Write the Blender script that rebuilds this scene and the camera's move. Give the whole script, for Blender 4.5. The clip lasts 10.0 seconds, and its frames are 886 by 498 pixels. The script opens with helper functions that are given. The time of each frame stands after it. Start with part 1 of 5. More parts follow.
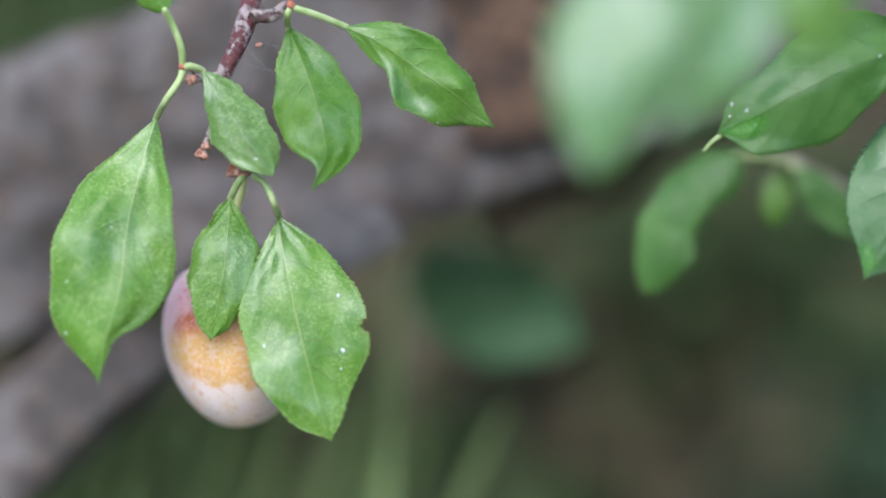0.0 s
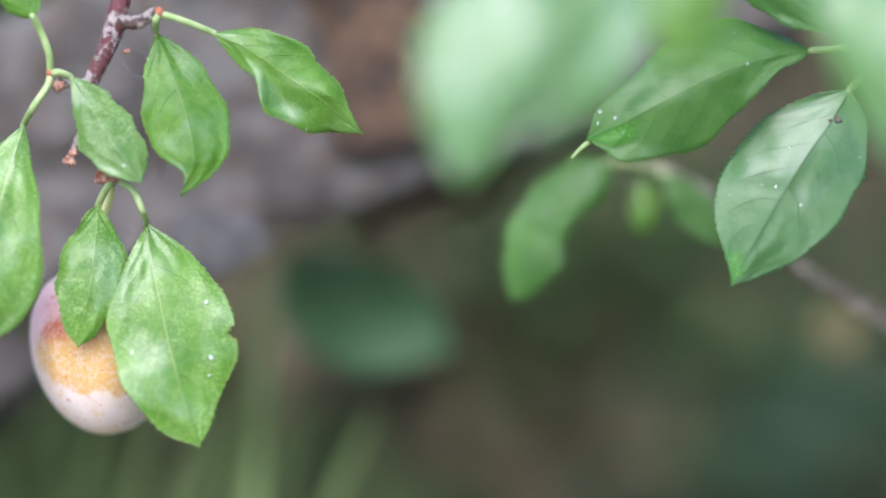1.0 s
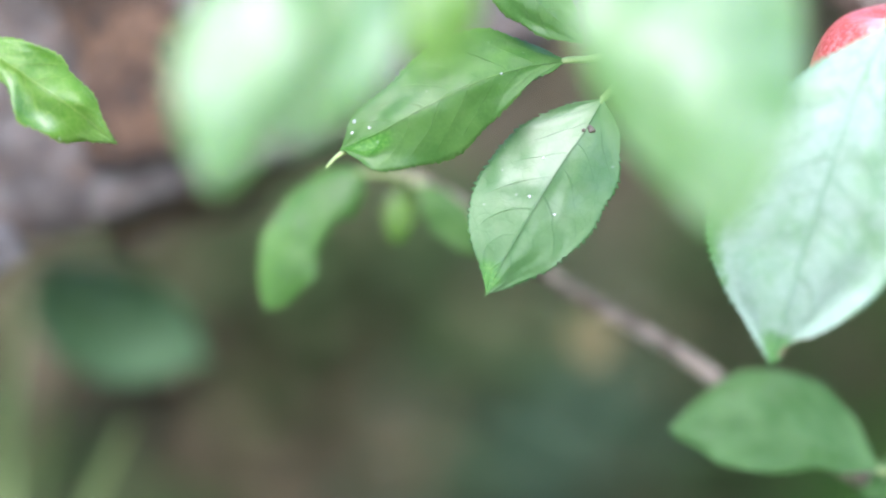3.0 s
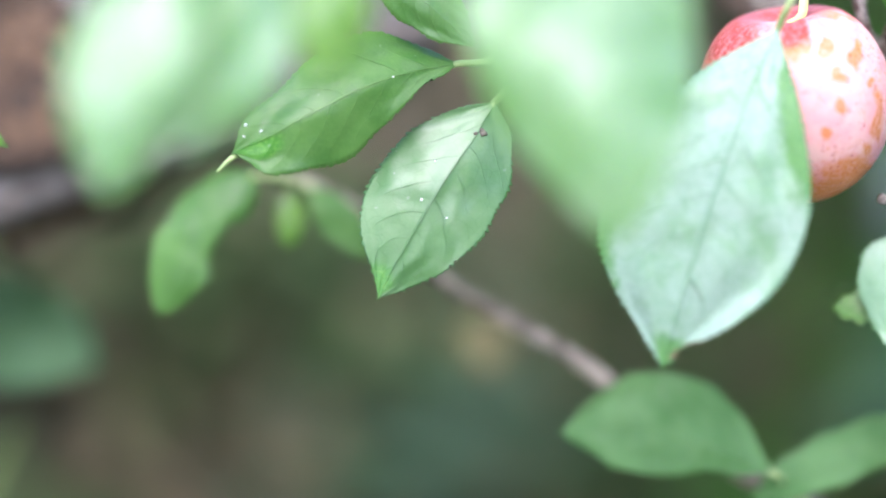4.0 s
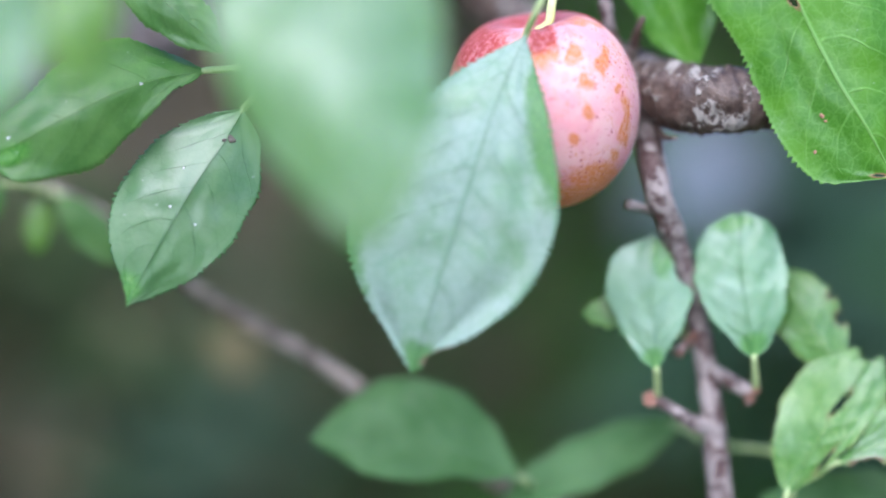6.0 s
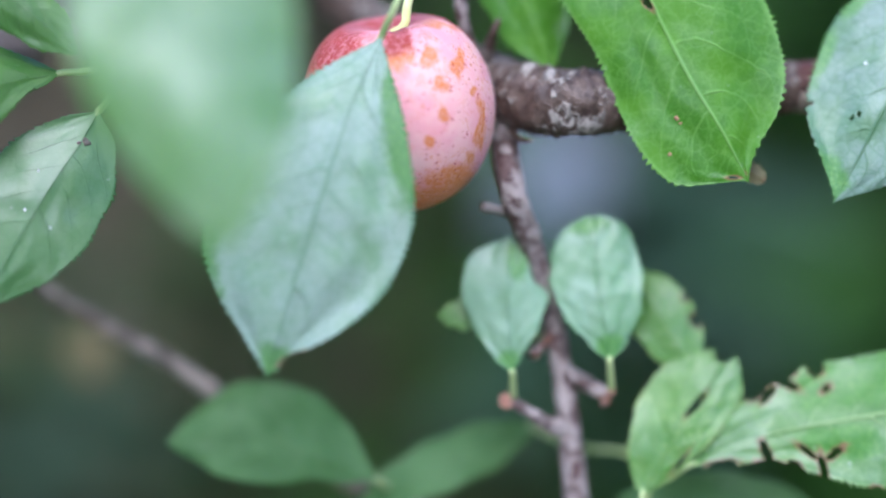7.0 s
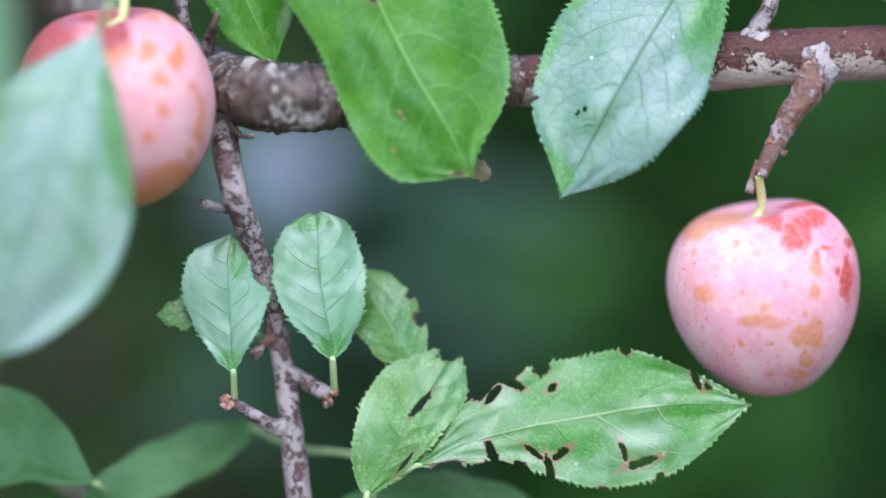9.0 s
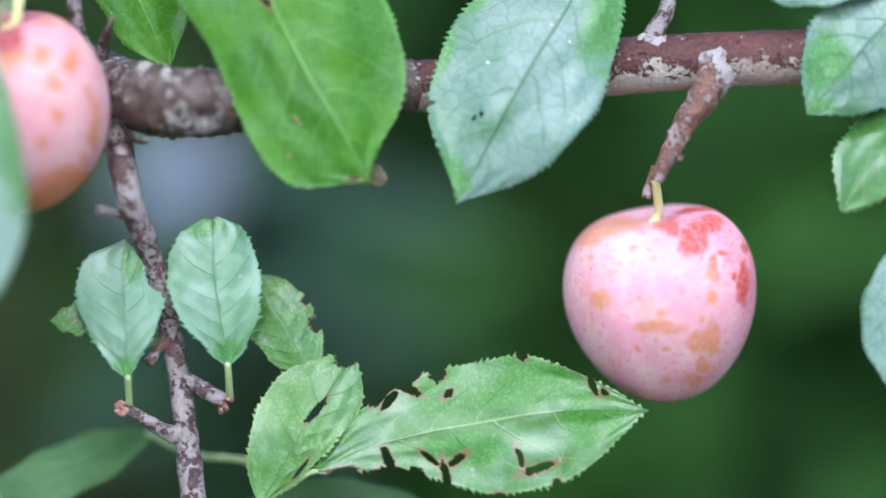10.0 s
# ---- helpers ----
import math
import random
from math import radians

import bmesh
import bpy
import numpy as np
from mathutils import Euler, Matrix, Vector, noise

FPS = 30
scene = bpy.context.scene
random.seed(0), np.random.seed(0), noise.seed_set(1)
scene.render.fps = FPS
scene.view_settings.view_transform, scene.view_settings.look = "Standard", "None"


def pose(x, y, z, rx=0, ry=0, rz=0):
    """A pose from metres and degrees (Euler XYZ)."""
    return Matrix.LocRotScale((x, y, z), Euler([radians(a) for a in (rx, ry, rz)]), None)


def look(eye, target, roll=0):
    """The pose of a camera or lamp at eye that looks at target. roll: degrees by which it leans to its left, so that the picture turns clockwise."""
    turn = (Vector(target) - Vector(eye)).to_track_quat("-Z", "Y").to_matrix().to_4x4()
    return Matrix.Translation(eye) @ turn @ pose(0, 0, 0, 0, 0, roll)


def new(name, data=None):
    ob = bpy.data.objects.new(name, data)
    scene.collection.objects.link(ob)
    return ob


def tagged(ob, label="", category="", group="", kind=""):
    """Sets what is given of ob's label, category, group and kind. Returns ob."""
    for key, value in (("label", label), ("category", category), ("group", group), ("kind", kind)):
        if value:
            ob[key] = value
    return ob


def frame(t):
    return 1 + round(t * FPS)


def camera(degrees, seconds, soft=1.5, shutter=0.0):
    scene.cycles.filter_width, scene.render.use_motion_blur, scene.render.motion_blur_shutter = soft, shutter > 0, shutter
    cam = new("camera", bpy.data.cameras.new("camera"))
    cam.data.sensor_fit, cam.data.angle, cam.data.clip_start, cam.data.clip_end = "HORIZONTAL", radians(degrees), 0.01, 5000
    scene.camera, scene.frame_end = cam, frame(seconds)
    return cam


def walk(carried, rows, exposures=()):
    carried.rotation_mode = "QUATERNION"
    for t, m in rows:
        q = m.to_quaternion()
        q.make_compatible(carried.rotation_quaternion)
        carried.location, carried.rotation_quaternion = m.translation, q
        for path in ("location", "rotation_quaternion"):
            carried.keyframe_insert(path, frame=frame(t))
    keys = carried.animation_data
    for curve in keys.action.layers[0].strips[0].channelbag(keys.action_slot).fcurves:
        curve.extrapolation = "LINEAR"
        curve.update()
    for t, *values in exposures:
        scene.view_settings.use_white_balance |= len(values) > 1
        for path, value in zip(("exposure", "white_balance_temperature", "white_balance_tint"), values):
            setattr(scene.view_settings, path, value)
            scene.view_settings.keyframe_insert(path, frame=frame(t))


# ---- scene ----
# ---- camera and its walk ----
EYE_HEIGHT = 1.10   # the tripod head stands over (0, 0)
REACH = 0.91        # distance from the tripod to the hanging leaves
cam = camera(12.0, 10.0, soft=1.8)
cam.data.dof.use_dof = True
cam.data.dof.focus_distance = 0.9105
cam.data.dof.aperture_fstop = 2.0


def pan(yaw, pitch, lean, forward=0.0):
    """A pose of the panning camera; forward: centimetres along the view."""
    a = radians(yaw)
    return pose(math.sin(a) * forward / 100, math.cos(a) * forward / 100, EYE_HEIGHT, 90 + pitch, lean, -yaw)


PATH = [
    (0, pan(0.000, -0.000, -0.036, -0.35)),
    (0.5, pan(0.869, 0.035, -0.059, -0.35)),
    (1, pan(1.796, 0.094, -0.068, -0.35)),
    (1.5, pan(2.620, 0.137, -0.064, -0.35)),
    (2, pan(3.522, 0.172, -0.048, -0.35)),
    (2.5, pan(4.370, 0.199, -0.022, -0.35)),
    (4, pan(6.617, 0.271, 0.103, -0.35)),
    (4.5, pan(7.416, 0.287, 0.156, -0.35)),
    (5, pan(8.358, 0.325, 0.212, -0.35)),
    (6.5, pan(10.947, 0.350, 0.383, -0.35)),
    (7, pan(12.007, 0.367, 0.436, -0.35)),
    (7.5, pan(13.084, 0.396, 0.486, -0.35)),
    (8, pan(14.158, 0.411, 0.530, -0.35)),
    (8.5, pan(15.007, 0.332, 0.567, -0.2)),
    (9, pan(15.762, 0.310, 0.595, 1.35)),
    (9.5, pan(16.483, 0.360, 0.614, 1.7)),
    (10, pan(17.152, 0.369, 0.621, 1.7)),
]
EXPOSURES = [(0.0, 1.36, 6100, 14), (0.5, 1.5, 6150, 14), (1.0, 1.68, 6150, 15), (1.5, 1.82, 6150, 17), (2.0, 2.02, 6150, 18), (2.5, 2.22, 6150, 18), (4.5, 2.12, 6050, 18),
             (5.0, 1.99, 5930, 19), (6.5, 1.54, 5650, 20), (8.0, 1.44, 5580, 19), (9.0, 1.48, 5560, 17), (10.0, 1.52, 5600, 16)]
walk(cam, PATH, EXPOSURES)


def at(s, h, d=0.0):
    """A place in the hedge: s cm along the arc round the tripod, h cm above the lens, d cm beyond arm's reach."""
    az, el, r = s / 100 / REACH, h / 100 / REACH, REACH + d / 100
    return Vector((r * math.sin(az) * math.cos(el), r * math.cos(az) * math.cos(el), EYE_HEIGHT + r * math.sin(el)))


# ---- world and sun: bright overcast ----
world = bpy.data.worlds.new("overcast_sky")
scene.world = world
world.use_nodes = True
wn = world.node_tree
sky = wn.nodes.new("ShaderNodeTexSky")
sky.sky_type = "NISHITA"
sky.sun_disc = False
sky.sun_elevation, sky.sun_rotation = radians(47), radians(197)
sky.air_density, sky.dust_density, sky.ozone_density = 1.0, 1.5, 1.0
wn.links.new(sky.outputs[0], wn.nodes["Background"].inputs[0])
wn.nodes["Background"].inputs[1].default_value = 0.15
sun_data = bpy.data.lights.new("sun", "SUN")
sun_data.energy, sun_data.angle, sun_data.color = 1.05, radians(55), (1.0, 0.995, 0.985)
sun = new("sun", sun_data)
sun.matrix_world = look((-1.5, -4.9, 5.5), (0, 0, 0))


# ---- materials ----
def material(name):
    m = bpy.data.materials.new(name)
    m.use_nodes = True
    nt = m.node_tree
    return m, nt, nt.nodes["Principled BSDF"]


def node(nt, kind, **inputs):
    n = nt.nodes.new(kind)
    for key, value in inputs.items():
        n.inputs[key].default_value = value
    return n


def maths(nt, op, a, b=None, c=None):
    n = nt.nodes.new("ShaderNodeMath")
    n.operation = op
    for i, x in enumerate((a, b, c)):
        if x is None:
            continue
        if isinstance(x, (int, float)):
            n.inputs[i].default_value = x
        else:
            nt.links.new(x, n.inputs[i])
    return n.outputs[0]


def ramp(nt, value, lo, hi, a=0.0, b=1.0):
    n = nt.nodes.new("ShaderNodeMapRange")
    n.interpolation_type = "SMOOTHSTEP"
    for i, x in enumerate((lo, hi, a, b)):
        n.inputs[i + 1].default_value = x
    nt.links.new(value, n.inputs[0])
    return n.outputs[0]


def mix(nt, fac, a, b):
    n = nt.nodes.new("ShaderNodeMix")
    n.data_type = "RGBA"
    for sock, x in ((n.inputs[0], fac), (n.inputs[6], a), (n.inputs[7], b)):
        if isinstance(x, (int, float)):
            sock.default_value = x
        elif isinstance(x, tuple):
            sock.default_value = (*x, 1)
        else:
            nt.links.new(x, sock)
    return n.outputs[2]


def noise_tex(nt, scale, detail=3.0, rough=0.55, coord=None, distort=0.0):
    n = node(nt, "ShaderNodeTexNoise", Scale=scale, Detail=detail, Roughness=rough, Distortion=distort)
    if coord is None:
        coord = nt.nodes.new("ShaderNodeTexCoord").outputs["Object"]
    nt.links.new(coord, n.inputs["Vector"])
    return n.outputs["Fac"]


def bump(nt, height, strength, distance, into, after=None):
    n = node(nt, "ShaderNodeBump", Strength=strength, Distance=distance)
    nt.links.new(height, n.inputs["Height"])
    if after is not None:
        nt.links.new(after, n.inputs["Normal"])
    if into is not None:
        nt.links.new(n.outputs[0], into)
    return n.outputs[0]


def leaf_material(name, dark, light, vein, rough=0.38, mottle=0.35, veins=8.0, specks=0.5, thin=0.3, wax=0.5, gloss=0.9, bias=0.0, rib=0.5, net_show=0.12, quilted=0.06, width=0.045):
    """A plum leaf: midrib, forward-running side veins, mottled green, a waxy sheen and pale specks of dust."""
    m, nt, p = material(name)
    uv = nt.nodes.new("ShaderNodeUVMap")
    uv.uv_map = "leaf"
    sep = nt.nodes.new("ShaderNodeSeparateXYZ")
    nt.links.new(uv.outputs[0], sep.inputs[0])
    u, v = sep.outputs[0], sep.outputs[1]
    across = maths(nt, "ABSOLUTE", maths(nt, "MULTIPLY_ADD", v, 2.0, -1.0))
    coord = nt.nodes.new("ShaderNodeTexCoord").outputs["Object"]
    wobble = maths(nt, "MULTIPLY_ADD", noise_tex(nt, 85, 2, 0.5, coord), 0.1, -0.05)
    side = maths(nt, "MULTIPLY", maths(nt, "GREATER_THAN", v, 0.5), 0.06)
    q = maths(nt, "SUBTRACT", maths(nt, "ADD", maths(nt, "ADD", u, side), wobble), maths(nt, "MULTIPLY", maths(nt, "POWER", across, 1.5), 0.27))
    away = maths(nt, "ABSOLUTE", maths(nt, "SUBTRACT", maths(nt, "FRACT", maths(nt, "MULTIPLY", q, veins)), 0.5))
    lateral = maths(nt, "MULTIPLY", ramp(nt, away, 0.5 - width, 0.498), ramp(nt, across, 0.95, 0.35, 0.15, 0.9))
    lateral = maths(nt, "MULTIPLY", lateral, maths(nt, "MULTIPLY", ramp(nt, u, 0.04, 0.18), ramp(nt, u, 0.97, 0.88)))
    lateral = maths(nt, "MULTIPLY", lateral, ramp(nt, noise_tex(nt, 160, 2, 0.5, coord), 0.32, 0.62, 0.25, 1.0))
    midrib = ramp(nt, across, 0.032, 0.008)
    mask = maths(nt, "MAXIMUM", lateral, midrib)
    bent = nt.nodes.new("ShaderNodeVectorMath")
    bent.operation = "MULTIPLY_ADD"
    blur = node(nt, "ShaderNodeTexNoise", Scale=220.0, Detail=2.0)
    nt.links.new(coord, blur.inputs["Vector"])
    nt.links.new(blur.outputs["Color"], bent.inputs[0])
    bent.inputs[1].default_value = (0.003, 0.003, 0.003)
    nt.links.new(coord, bent.inputs[2])
    cells = []
    for scale in (290.0, 760.0):
        net = node(nt, "ShaderNodeTexVoronoi", Scale=scale)
        net.feature = "DISTANCE_TO_EDGE"
        nt.links.new(bent.outputs[0], net.inputs["Vector"])
        cells.append(net.outputs["Distance"])
    quilt = ramp(nt, cells[0], -0.1, 0.5)
    mesh_vein = maths(nt, "MAXIMUM", ramp(nt, cells[0], 0.08, 0.0), maths(nt, "MULTIPLY", ramp(nt, cells[1], 0.10, 0.0), 0.45))
    broad = ramp(nt, noise_tex(nt, 75, 3, 0.6, coord), 0.35 + bias, 0.66 + bias)
    fine = ramp(nt, noise_tex(nt, 1500, 2, 0.6, coord), 0.46, 0.66)
    col = mix(nt, broad, dark, light)
    col = mix(nt, maths(nt, "MULTIPLY", maths(nt, "MULTIPLY", fine, ramp(nt, noise_tex(nt, 140, 2, 0.5, coord), 0.3, 0.6)), mottle), col, vein)
    col = mix(nt, maths(nt, "MULTIPLY", mesh_vein, net_show), col, vein)
    col = mix(nt, maths(nt, "MULTIPLY", maths(nt, "MAXIMUM", maths(nt, "MULTIPLY", lateral, 0.75), midrib), rib), col, vein)
    col = mix(nt, ramp(nt, across, 0.93, 1.0, 0.0, 0.55), col, vein)
    # Greener patches: real fresh blade, and gaps in the sheen put into the colours.
    green_no_sheen = nt.nodes.new("ShaderNodeAttribute")
    green_no_sheen.attribute_name = "green_no_sheen"
    green = ramp(nt, maths(nt, "ADD", green_no_sheen.outputs["Fac"], maths(nt, "MULTIPLY_ADD", noise_tex(nt, 130, 4, 0.7, coord), 1.0, -0.5)), 0.35, 0.75)
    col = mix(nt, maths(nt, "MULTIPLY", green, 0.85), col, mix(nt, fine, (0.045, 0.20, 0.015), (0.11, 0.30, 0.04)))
    worn = nt.nodes.new("ShaderNodeAttribute")
    worn.attribute_name = "worn"
    col = mix(nt, ramp(nt, worn.outputs["Fac"], 0.5, 0.95), col, (0.25, 0.14, 0.07))
    dust = maths(nt, "MULTIPLY", ramp(nt, noise_tex(nt, 520, 1, 0.4, coord), 0.765, 0.80), specks)
    col = mix(nt, dust, col, (0.75, 0.78, 0.75))
    nt.links.new(col, p.inputs["Base Color"])
    nt.links.new(ramp(nt, broad, 0, 1, rough - 0.05, rough + 0.1), p.inputs["Roughness"])
    p.inputs["IOR"].default_value = 1.5
    p.inputs["Specular IOR Level"].default_value = gloss * 0.75
    sheen = ramp(nt, noise_tex(nt, 60, 4, 0.6, coord), 0.44, 0.62, wax * 0.2, wax)
    nt.links.new(maths(nt, "MULTIPLY", sheen, ramp(nt, green, 0.0, 1.0, 1.0, 0.45)), p.inputs["Coat Weight"])
    p.inputs["Coat Roughness"].default_value = rough * 0.75
    p.inputs["Coat IOR"].default_value = 1.65
    h = maths(nt, "ADD", maths(nt, "MULTIPLY", mask, -0.5), maths(nt, "MULTIPLY", mesh_vein, -0.05))
    h = maths(nt, "ADD", h, maths(nt, "MULTIPLY", quilt, quilted))
    h = maths(nt, "ADD", h, maths(nt, "MULTIPLY", noise_tex(nt, 330, 3, 0.55, coord), 0.4))
    pillow = maths(nt, "MULTIPLY", ramp(nt, away, 0.5, 0.05), ramp(nt, across, 1.0, 0.7))
    h = maths(nt, "ADD", h, maths(nt, "MULTIPLY", pillow, 0.16))
    normal = bump(nt, h, 0.85, 0.00045, p.inputs["Normal"])
    back = nt.nodes.new("ShaderNodeBsdfTranslucent")
    nt.links.new(mix(nt, 0.2, col, vein), back.inputs["Color"])
    nt.links.new(normal, back.inputs["Normal"])
    blend = nt.nodes.new("ShaderNodeMixShader")
    blend.inputs[0].default_value = thin
    nt.links.new(p.outputs[0], blend.inputs[1])
    nt.links.new(back.outputs[0], blend.inputs[2])
    nt.links.new(blend.outputs[0], nt.nodes["Material Output"].inputs[0])
    return m


LEAF_FRESH = leaf_material("leaf_fresh", (0.055, 0.175, 0.01), (0.095, 0.235, 0.02), (0.26, 0.40, 0.09), mottle=0.15, wax=1.0, gloss=0.35, rib=0.6, net_show=0.2)
LEAF_MOTTLED = leaf_material("leaf_mottled", (0.066, 0.20, 0.01), (0.11, 0.265, 0.022), (0.31, 0.45, 0.13), mottle=0.55, veins=8.0, wax=1.0, gloss=0.35, rib=0.6, net_show=0.22)
LEAF_SPECKLED = leaf_material("leaf_speckled", (0.085, 0.205, 0.03), (0.14, 0.27, 0.06), (0.36, 0.47, 0.20), mottle=0.4, veins=7.0, wax=0.9, gloss=0.4, rib=0.35)
# Sky sheen is put into these three pale colours, along with real wax bloom.
LEAF_WAXY_SHEEN = leaf_material("leaf_waxy_sheen", (0.09, 0.21, 0.085), (0.165, 0.265, 0.20), (0.035, 0.14, 0.035), rough=0.46, mottle=0.15, veins=8.0, specks=0.3, thin=0.2, wax=0.5, bias=-0.06, rib=0.9, net_show=0.5, quilted=0.2, width=0.075)
LEAF_PALE_SHEEN = leaf_material("leaf_pale_sheen", (0.185, 0.345, 0.175), (0.315, 0.44, 0.335), (0.11, 0.26, 0.12), rough=0.46, mottle=0.15, veins=10.0, specks=0.25, thin=0.25, wax=0.7, bias=-0.06, rib=0.6, net_show=0.4, quilted=0.14, width=0.07)
LEAF_BLOOMY_SHEEN = leaf_material("leaf_bloomy_sheen", (0.108, 0.255, 0.105), (0.17, 0.31, 0.185), (0.12, 0.29, 0.10), rough=0.44, mottle=0.2, veins=6.0, specks=0.25, thin=0.2, wax=0.7, bias=-0.05, rib=0.3, net_show=0.2, quilted=0.12)
LEAF_PALE = leaf_material("leaf_pale", (0.08, 0.21, 0.045), (0.155, 0.28, 0.13), (0.26, 0.42, 0.15), rough=0.32, mottle=0.2, veins=6.0, wax=0.85, gloss=0.5)
LEAF_GLOSS = leaf_material("leaf_gloss", (0.068, 0.175, 0.05), (0.105, 0.22, 0.08), (0.03, 0.12, 0.02), rough=0.42, mottle=0.15, veins=7.0, specks=0.1, thin=0.2, gloss=0.5, wax=0.8, rib=0.65, net_show=0.15)
LEAF_DARK = leaf_material("leaf_dark", (0.045, 0.14, 0.022), (0.08, 0.20, 0.038), (0.13, 0.27, 0.06), mottle=0.2, rough=0.44, wax=0.4, gloss=0.3, specks=0.15, rib=0.3)
LEAF_EATEN = leaf_material("leaf_eaten", (0.05, 0.185, 0.02), (0.09, 0.235, 0.05), (0.30, 0.46, 0.17), rough=0.40, mottle=0.15, veins=7.0, specks=0.25, wax=1.0, gloss=0.4, rib=0.8, net_show=0.2)
LEAF_DULL = leaf_material("leaf_dull", (0.062, 0.172, 0.04), (0.105, 0.235, 0.072), (0.15, 0.28, 0.10), rough=0.45, mottle=0.2, veins=7.0, specks=0.1, wax=0.08, gloss=0.4, rib=0.3)
LEAF_DRY = leaf_material("leaf_dry", (0.14, 0.13, 0.06), (0.22, 0.20, 0.10), (0.27, 0.25, 0.13), wax=0.0, gloss=0.3, rough=0.6)
LEAF_BRIGHT = leaf_material("leaf_bright", (0.044, 0.172, 0.006), (0.078, 0.24, 0.010), (0.19, 0.40, 0.09), mottle=0.2, veins=6.5, rough=0.40, wax=0.4, rib=0.85, net_show=0.22, specks=0.1, gloss=0.3, quilted=0.12)
LEAF_STIPPLED = leaf_material("leaf_stippled", (0.06, 0.20, 0.025), (0.11, 0.265, 0.055), (0.34, 0.48, 0.16), gloss=0.5, mottle=0.4, veins=7.0, specks=0.15, wax=0.5, rib=0.35)
LEAF_SHADE = leaf_material("leaf_shade", (0.095, 0.20, 0.08), (0.145, 0.27, 0.13), (0.10, 0.22, 0.10), mottle=0.1, rough=0.55, wax=0.1, gloss=0.3)


def stalk_material(name, a, b, rough=0.5, scale=300):
    m, nt, p = material(name)
    nt.links.new(mix(nt, ramp(nt, noise_tex(nt, scale), 0.35, 0.65), a, b), p.inputs["Base Color"])
    p.inputs["Roughness"].default_value = rough
    bump(nt, noise_tex(nt, scale * 3), 0.5, 0.0002, p.inputs["Normal"])
    return m


PETIOLE = stalk_material("petiole_green", (0.25, 0.36, 0.12), (0.37, 0.46, 0.20))
NODE_RED = stalk_material("node_rust", (0.36, 0.10, 0.04), (0.26, 0.11, 0.07), 0.7, 700)
BUD = stalk_material("bud_brown", (0.24, 0.10, 0.06), (0.46, 0.27, 0.20), 0.8, 900)
STALK = stalk_material("fruit_stalk", (0.62, 0.70, 0.24), (0.70, 0.75, 0.36))


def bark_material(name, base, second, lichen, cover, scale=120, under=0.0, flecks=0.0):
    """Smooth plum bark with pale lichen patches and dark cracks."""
    m, nt, p = material(name)
    coord = nt.nodes.new("ShaderNodeTexCoord").outputs["Object"]
    a = noise_tex(nt, scale, 5, 0.65, coord, 0.6)
    b = noise_tex(nt, scale * 3.2, 4, 0.65, coord)
    fine = noise_tex(nt, scale * 9, 3, 0.6, coord)
    col = mix(nt, ramp(nt, b, 0.35, 0.65), base, second)
    patch = maths(nt, "ADD", a, maths(nt, "MULTIPLY_ADD", b, 0.6, -0.3))
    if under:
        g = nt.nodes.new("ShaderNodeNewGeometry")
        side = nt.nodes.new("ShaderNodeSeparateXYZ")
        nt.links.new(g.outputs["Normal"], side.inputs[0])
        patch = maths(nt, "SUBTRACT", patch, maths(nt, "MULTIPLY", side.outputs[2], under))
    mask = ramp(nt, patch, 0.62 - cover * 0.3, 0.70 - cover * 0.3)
    pale = mix(nt, ramp(nt, fine, 0.3, 0.7), lichen, tuple(min(1, c * 1.35) for c in lichen))
    col = mix(nt, mask, col, pale)
    if flecks:
        tall = nt.nodes.new("ShaderNodeVectorMath")
        tall.operation = "MULTIPLY"
        tall.inputs[1].default_value = (1.0, 1.0, 0.33)
        nt.links.new(coord, tall.inputs[0])
        pore = maths(nt, "MULTIPLY", ramp(nt, noise_tex(nt, 330, 3, 0.6, tall.outputs[0]), 0.61, 0.66), flecks)
        col = mix(nt, pore, col, lichen)
        col = mix(nt, ramp(nt, noise_tex(nt, 60, 3, 0.6, tall.outputs[0]), 0.5, 0.7, 0.0, 0.5), col, (0.15, 0.05, 0.03))
    crack = ramp(nt, noise_tex(nt, scale * 1.7, 4, 0.7, coord, 1.5), 0.36, 0.28)
    col = mix(nt, maths(nt, "MULTIPLY", crack, 0.8), col, (0.035, 0.018, 0.014))
    nt.links.new(col, p.inputs["Base Color"])
    nt.links.new(ramp(nt, mask, 0, 1, 0.45, 0.9), p.inputs["Roughness"])
    p.inputs["Specular IOR Level"].default_value = 0.35
    h = maths(nt, "ADD", maths(nt, "MULTIPLY", mask, 0.6), maths(nt, "ADD", b, maths(nt, "MULTIPLY", crack, -1.0)))
    bump(nt, h, 0.9, 0.0008, p.inputs["Normal"])
    return m


SPECK_WHITE = stalk_material("white_speck", (0.55, 0.58, 0.55), (0.66, 0.68, 0.66), 0.6, 800)
WEB = stalk_material("cobweb_thread", (0.22, 0.22, 0.22), (0.34, 0.34, 0.34), 0.5, 800)
SPECK_BROWN = stalk_material("brown_speck", (0.22, 0.11, 0.06), (0.36, 0.20, 0.12), 0.8, 900)
SPECK_DARK = stalk_material("dark_speck", (0.06, 0.05, 0.035), (0.16, 0.14, 0.11), 0.8, 900)
COLLAR = bark_material("pale_scurf", (0.20, 0.155, 0.135), (0.27, 0.22, 0.195), (0.31, 0.27, 0.245), 0.8, 260)
BARK_OLD = bark_material("bark_old", (0.045, 0.028, 0.02), (0.125, 0.088, 0.065), (0.25, 0.225, 0.19), 0.34, 105)
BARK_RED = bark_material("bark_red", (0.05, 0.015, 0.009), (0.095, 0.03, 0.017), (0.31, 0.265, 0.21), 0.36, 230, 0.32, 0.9)
